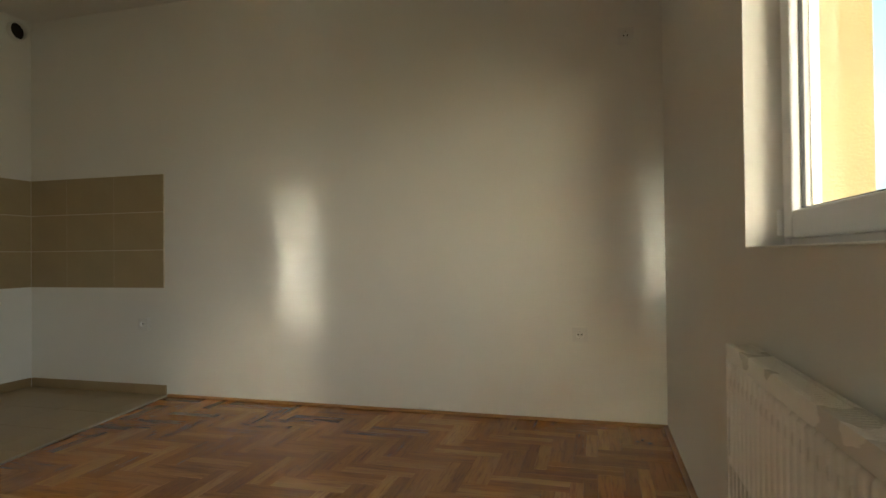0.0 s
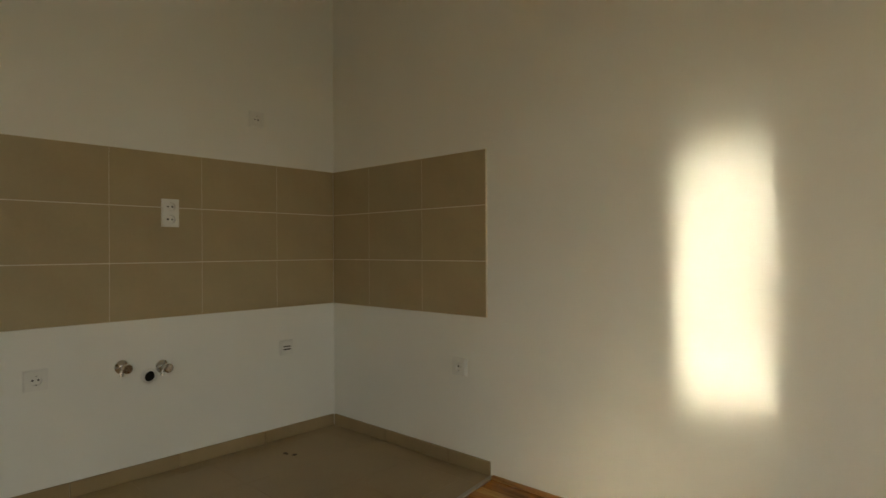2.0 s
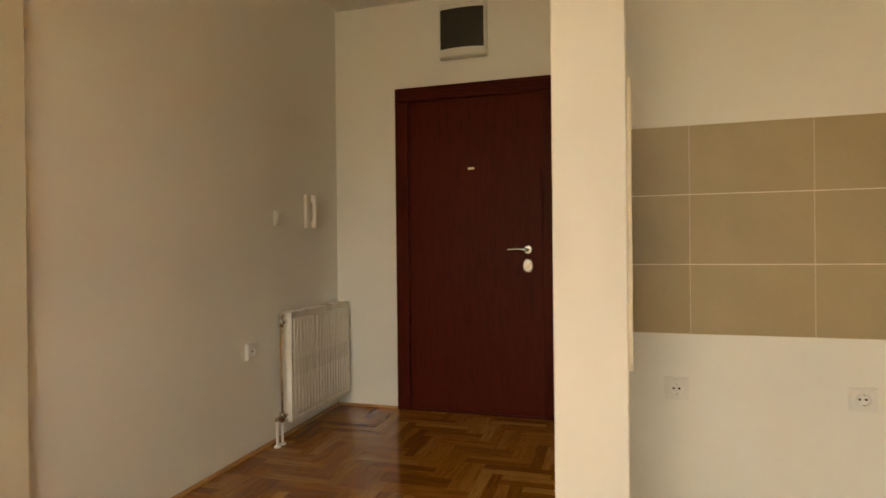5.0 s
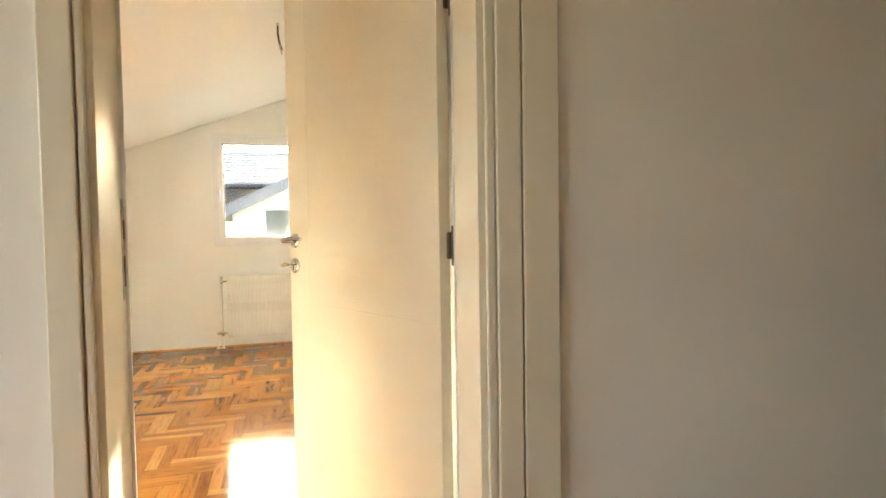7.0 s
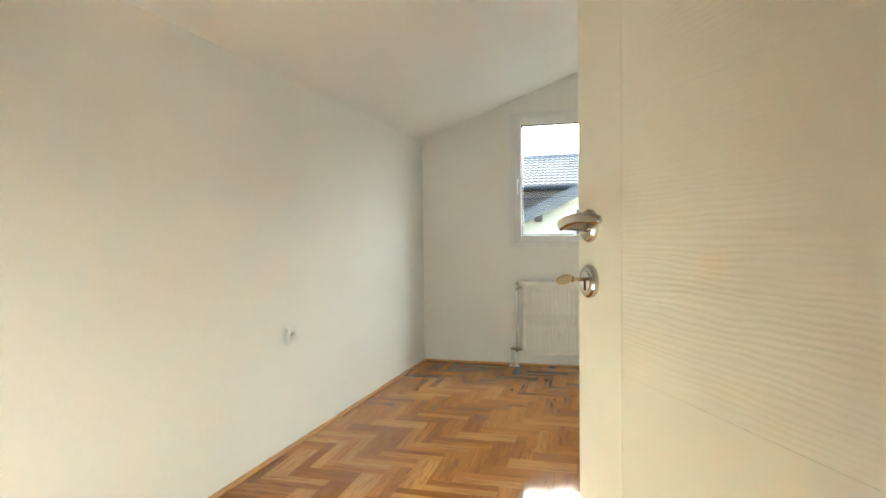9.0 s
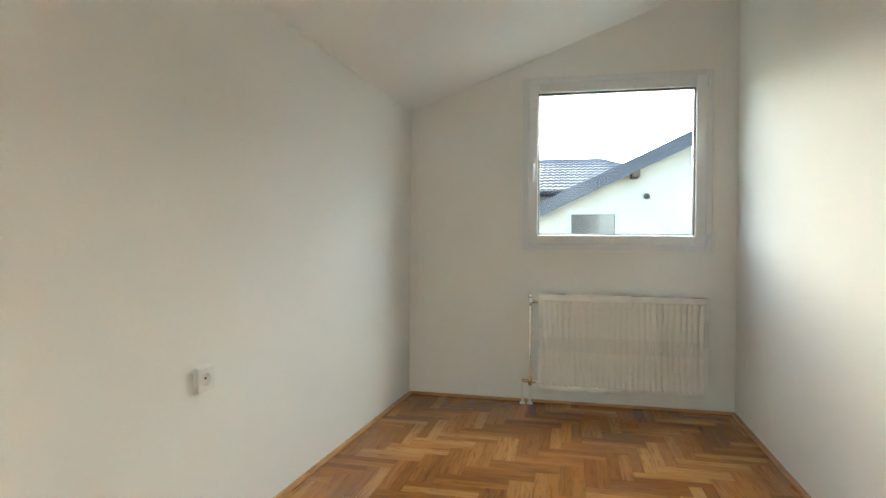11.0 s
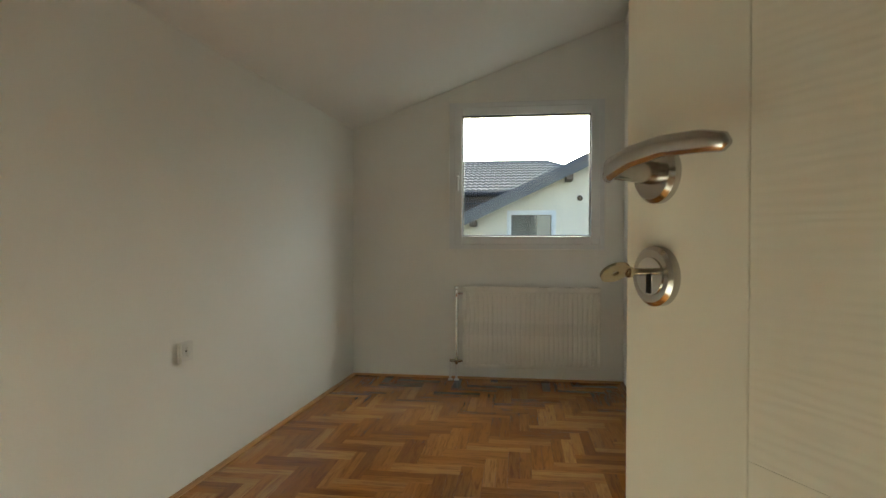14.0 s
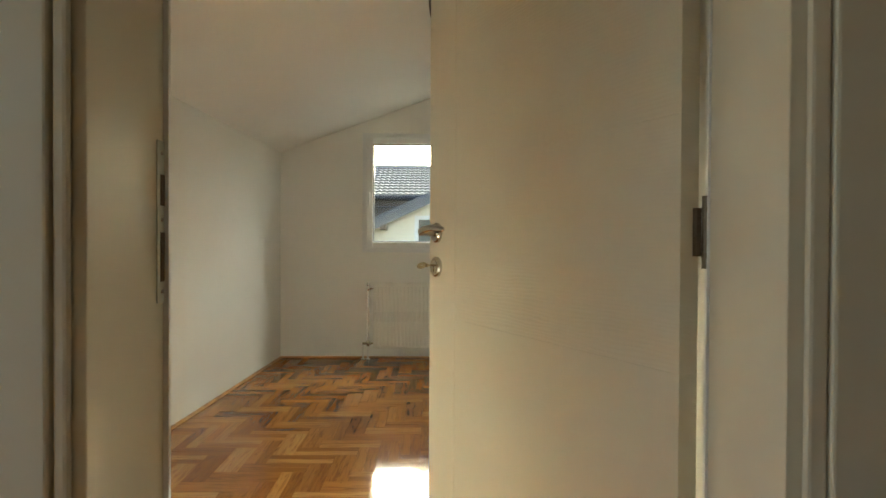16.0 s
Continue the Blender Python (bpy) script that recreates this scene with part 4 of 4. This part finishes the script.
window("window_bedroom", pose((WX0 + WX1) / 2, BY1 - 0.078, WZ0, 0, 0, 0), WX1 - WX0, WZ1 - WZ0, "white plastic window set flush in the bedroom wall", 1)
window("window_living", pose(XE + 0.153, (LY0 + LY1) / 2, LZ0 - 0.016, 0, 0, 90), LY1 - LY0, LZ1 - LZ0 + 0.012, "white plastic window in a deep plastered opening", -1)
structure("sill_board", smooth(boxes((XE - 0.004, XE + 0.083, LY0 + 0.002, LY1 - 0.002, LZ0 + 0.0005, LZ0 + 0.004), bevel=0.001)), M_WALL, "plastered inner window ledge", "sill")
structure("facade_reveal", boxes((XE + 0.155, XO + 0.02, LY1 - 0.006, LY1 - 0.001, LZ0, LZ1), (XE + 0.155, XO + 0.02, LY0 + 0.001, LY0 + 0.006, LZ0, LZ1), (XO + 0.001, XO + 0.02, LY1, 0.2, -3, H), (XO + 0.001, XO + 0.02, YS, LY0, -3, H)), M_YELLOW,
          "rough yellow rendered facade beside the window", "facade")
structure("window_bead", smooth(mitred(WX1 - WX0 + 0.03, WZ1 - WZ0 + 0.03, 0.018, 0.006, 0.002)), M_WALL, "thin plaster bead round the bedroom window", "trim").matrix_world = pose((WX0 + WX1) / 2, BY1 + 0.0005, WZ0 - 0.015)

# ---------------------------------------------------------------- outside
GZ = -5.6
structure("ground", boxes((-400, 400, -600, 300, GZ - 0.5, GZ)), M_EARTH, "dull winter grass reaching to the distance", "ground")


def gable_house():
    """The cream neighbour: its gable with a rising verge faces the bedroom window."""
    ob = thing("neighbour_house", pose(0.09, -16.6, 0), "cream rendered house with a dark sloping verge", "house")
    xl, zl, rise = 3.2, 1.26, 0.473
    xr = -2.6
    top = zl + rise * (xl - xr)
    bm = bmesh.new()
    outline = [(xl - 0.35, GZ), (xl - 0.35, zl + 0.05), (xr, top - 0.12), (-8.4, zl + 0.05), (-8.4, GZ)]
    front = [bm.verts.new((x, 0, z)) for x, z in outline]
    back = [bm.verts.new((x, -9, z)) for x, z in outline]
    bm.faces.new(front)
    bm.faces.new(back[::-1])
    for i in range(5):
        bm.faces.new((front[i], front[(i + 1) % 5], back[(i + 1) % 5], back[i]))
    bmesh.ops.recalc_face_normals(bm, faces=bm.faces[:])
    part("wall", bm, M_CREAM, ob, "cream rendered gable wall")
    for sgn, nm in ((1, "roof"), (-1, "roof")):
        bm = bmesh.new()
        xa = xl if sgn > 0 else 2 * xr - xl
        quad = [(xa, 0.45, zl - 0.02), (xr, 0.45, top), (xr, -9.3, top), (xa, -9.3, zl - 0.02)]
        lo = [bm.verts.new(p) for p in quad]
        hi = [bm.verts.new((x, y, z + 0.14)) for x, y, z in quad]
        bm.faces.new(lo)
        bm.faces.new(hi)
        for k in range(4):
            bm.faces.new((lo[k], lo[(k + 1) % 4], hi[(k + 1) % 4], hi[k]))
        bmesh.ops.recalc_face_normals(bm, faces=bm.faces[:])
        rf = part(nm, bm, M_ROOF, ob, "anthracite roof slope")
        bm = bmesh.new()
        for y0, y1, z0, z1 in ((0.452, 0.475, -0.15, 0.10), (0.475, 0.495, -0.02, 0.115)):
            a = [bm.verts.new(p) for p in ((xa, y0, zl + z0), (xa, y1, zl + z0), (xa, y1, zl + z1), (xa, y0, zl + z1))]
            b = [bm.verts.new((xr, v.co.y, v.co.z - zl + top)) for v in a]
            for k in range(4):
                bm.faces.new((a[k], a[(k + 1) % 4], b[(k + 1) % 4], b[k]))
            bm.faces.new(a)
            bm.faces.new(b)
        bmesh.ops.recalc_face_normals(bm, faces=bm.faces[:])
        part("verge_board", bm, M_FASCIA, rf, "dark grey metal verge flashing")
    for x in (2.5, 0.53):
        z = zl + rise * (xl - x) - 0.02
        part("purlin_end", boxes((x - 0.07, x + 0.07, 0.0, 0.44, z - 0.23, z - 0.03), bevel=0.01), M_TIMBER, ob)
    win = part("window", smooth(mitred(0.98, 1.3, 0.07, 0.05, 0.01)), M_PVC, ob)
    win.location = (1.29, 0.002, 0.36)
    part("pane", boxes((-0.42, 0.42, 0.012, 0.02, 0.07, 1.23)), M_SMOKEGLASS, win)
    part("surround", smooth(mitred(1.03, 1.35, 0.03, 0.03, 0.006)), M_PVC, win).location = (0, 0, -0.025)
    part("curtain", boxes((-0.40, -0.12, 0.0205, 0.0225, 0.08, 1.22)), M_CURTAIN, win, "pale curtain behind the pane")
    part("wall_lamp", smooth(add_tube(bmesh.new(), [(0.29, 0.0, 1.94), (0.29, 0.03, 1.94), (0.29, 0.10, 1.93), (0.29, 0.12, 1.92)], [0.05, 0.06, 0.055, 0.03], 16)), M_TIMBER, ob, "small dark wall lamp")
    return ob


M_SMOKEGLASS = speckled("grey_reflecting_pane", (0.16, 0.16, 0.14), 0.08, var=0.3, scale=1.2, fine=6, relief=0.0)
M_CURTAIN = speckled("pale_curtain", (0.45, 0.42, 0.34), 0.8, var=0.1, scale=8)
gable_house()


def tiled_roof_house():
    """The farther house: a hipped roof of wavy anthracite tiles over a shaded eave."""
    ob = thing("far_house", pose(0.15, -27, 0), "house with a grey wavy-tiled hipped roof", "house")
    x0, x1 = 0.3, 9.5
    ze, zr, run = 2.86, 4.72, 4.4
    bm = bmesh.new()
    courses, per = 12, 0.23
    cols = int((x1 - x0 + run) / per * 4)
    grid = []
    for c in range(courses):
        for e in (0, 1):
            f = (c + e) / courses
            row = []
            for i in range(cols + 1):
                x = x1 - (x1 - x0 + run) * i / cols
                wave = 0.055 * abs(math.sin(math.pi * (x / per)))
                y = 0.0 - run * f
                z = ze + (zr - ze) * f + wave + (0.075 if e == 0 else 0.0)
                row.append(bm.verts.new((x, y, z)))
            grid.append((f, row))
    for k in range(0, len(grid)):
        if k + 1 < len(grid):
            fa, ra = grid[k]
            fb, rb = grid[k + 1]
            for i in range(cols):
                lim = x0 - run + run * (fa + fb) / 2
                if (ra[i].co.x + ra[i + 1].co.x) / 2 > lim:
                    bm.faces.new((ra[i], ra[i + 1], rb[i + 1], rb[i]))
    loose = [v for v in bm.verts if not v.link_faces]
    bmesh.ops.delete(bm, geom=loose, context="VERTS")
    rf = part("roof", smooth(bm, 50), M_ROOF, ob, "wavy anthracite roof tiles")
    tagged(rf, kind="stuff")
    part("ridge", smooth(add_tube(bmesh.new(), [(x0 - 0.05, -run, zr + 0.02), (x1, -run, zr + 0.02)], 0.11, 12)), M_ROOF, ob)
    part("hip", smooth(add_tube(bmesh.new(), [(x0, -run, zr + 0.02), (x0 - run, 0.0, ze + 0.05)], 0.11, 12)), M_ROOF, ob)
    # enlarged and near-black to cover the bright strip along the roof's lower edge
    part("gutter", smooth(add_tube(bmesh.new(), [(x0 - run, 0.10, ze + 0.05), (x1, 0.10, ze + 0.05)], 0.11, 12)), M_GASKET, ob)
    # tall dark board: the shade under the eave put into its colour
    part("eave_shade_board", boxes((x0 - run, x1, -0.2, 0.02, ze - 1.5, ze + 0.055)), M_TIMBER, ob)
    part("wall", boxes((x0 - run + 0.6, x1, -8.0, -0.6, GZ, ze - 0.1)), M_CREAM, ob)
    bm = bmesh.new()
    add_tube(bm, [(2.2, 0.6, 2.50), (9.0, 0.6, 2.50)], 0.025, 8)
    add_tube(bm, [(2.2, 0.6, 1.6), (9.0, 0.6, 1.6)], 0.02, 8)
    for i in range(50):
        x = 2.2 + 6.8 * i / 49
        add_tube(bm, [(x, 0.6, 1.6), (x, 0.6, 2.5)], 0.012, 6)
    part("balcony_rail", bm, M_GASKET, ob, "dark metal balcony railing")
    return ob


tiled_roof_house()


# ---------------------------------------------------------------- parquet
PW, PL = 0.105, 0.315          # two strips side by side make one block of the bond


def herringbone(x0, x1, y0, y1, shift=(0.0, 0.0)):
    """Strips (x0, x1, y0, y1, along x?) of a herringbone field, cut at the room's edges."""
    n = round(PL / PW)
    out = []
    kmin = int((y0 - shift[1]) / PW) - n - 2
    kmax = int((y1 - shift[1]) / PW) + n + 2
    for k in range(kmin, kmax):
        mlo = int(((x0 - shift[0]) / PW - k) / (2 * n)) - 2
        mhi = int(((x1 - shift[0]) / PW - k) / (2 * n)) + 2
        for m in range(mlo, mhi):
            ox, oy = (k + m * 2 * n) * PW + shift[0], k * PW + shift[1]
            for ax, bx, ay, by, h in ((0, n, 0, 1, True), (n, n + 1, 1 - n, 1, False)):
                for half in (0.0, 0.5):
                    xa, xb, ya, yb = (ax, bx, ay + half, ay + half + 0.5) if h else (ax + half, ax + half + 0.5, ay, by)
                    a, b = max(x0, ox + xa * PW), min(x1, ox + xb * PW)
                    c, d = max(y0, oy + ya * PW), min(y1, oy + yb * PW)
                    if b - a > 0.004 and d - c > 0.004:
                        out.append((a, b, c, d, h))
    return out


def strip_mesh(w, l, horizontal):
    """One strip with a slim bevel, centred, its grain along its length."""
    g, b, t = 0.0002, 0.0002, 0.012
    hx, hy = (w / 2 - g, l / 2 - g)
    vs = [(sx * (hx - i * b), sy * (hy - i * b), 0 if i else -b * 4) for i in (1, 0) for sx, sy in ((-1, -1), (1, -1), (1, 1), (-1, 1))]
    vs += [(sx * hx, sy * hy, -t) for sx, sy in ((-1, -1), (1, -1), (1, 1), (-1, 1))]
    fs = [(0, 1, 2, 3)] + [(4 + i, 4 + (i + 1) % 4, (i + 1) % 4, i) for i in range(4)] + [(8 + i, 8 + (i + 1) % 4, 4 + (i + 1) % 4, 4 + i) for i in range(4)]
    me = bpy.data.meshes.new("plank")
    me.from_pydata(vs, [], fs)
    lay = me.uv_layers.new()
    for p in me.polygons:
        for li in p.loop_indices:
            co = me.vertices[me.loops[li].vertex_index].co
            lay.data[li].uv = (co.x, co.y) if horizontal else (co.y, -co.x)
    return me


def parquet(name, fields, label, near):
    """A floor slab with strips; those inside the near box are strips of their own, the rest are joined."""
    ob = tagged(part(name, boxes(*[(a, b, c, d, -0.15, -0.004) for a, b, c, d in fields]), M_TIMBER), label, "floor", "", "structure")
    cache, count = {}, 0
    vs, fs, uvs = [], [], []
    for fld in fields:
        for a, b, c, d, h in herringbone(*fld):
            w, l = round(b - a, 4), round(d - c, 4)
            cx, cy = (a + b) / 2, (c + d) / 2
            if (w, l, h) not in cache:
                me = strip_mesh(w, l, h)
                me.materials.append(M_OAK)
                cache[(w, l, h)] = me
            me = cache[(w, l, h)]
            dz = random.uniform(-0.0005, -0.0001)
            tx, ty = random.gauss(0, 0.0022), random.gauss(0, 0.0022)
            if near[0] < cx < near[1] and near[2] < cy < near[3] and count < 300:
                o = new("plank", me)
                o.parent = ob
                o.location = (cx, cy, dz)
                o.rotation_euler = (tx, ty, 0)
                count += 1
            else:
                base = len(vs)
                vs += [(v.co.x + cx, v.co.y + cy, v.co.z + dz + tx * v.co.y - ty * v.co.x) for v in me.vertices]
                ox, oy = random.uniform(0, 9), random.uniform(0, 9)
                for p in me.polygons:
                    fs.append([base + i for i in p.vertices])
                    for li in p.loop_indices:
                        u = me.uv_layers[0].data[li].uv
                        uvs += [u[0] + ox, u[1] + oy]
    me = bpy.data.meshes.new("far_planks")
    me.from_pydata(vs, [], fs)
    me.uv_layers.new().data.foreach_set("uv", uvs)
    me.materials.append(M_OAK_ISLAND)
    o = new("far_planks", me)
    o.parent = ob
    tagged(o, kind="stuff")
    return ob


parquet("floor_bedroom", [(BX0, BX1 + 0.215, BY1, BY0)], "glossy lacquered oak herringbone parquet in the bedroom", (1.0, 2.6, -7.6, -5.4))
structure("floor_second_room", long_uv(boxes((BX1 + 0.23, XO - 0.2, BY1, BY0, -0.15, -0.0005), (RX0, RX1, BY0, YS, -0.15, -0.0005)), 0), M_OAK, "lacquered oak floor of the unseen second room", "floor")
parquet("floor_living", [(0.0, XE, YS, 0.0), (XH, 0.0, YS, PY1), (DX0 - 0.028, DX1 + 0.028, BY0, YS)], "glossy lacquered oak herringbone parquet in living room and hall", (1.2, 3.6, -1.5, -0.02))
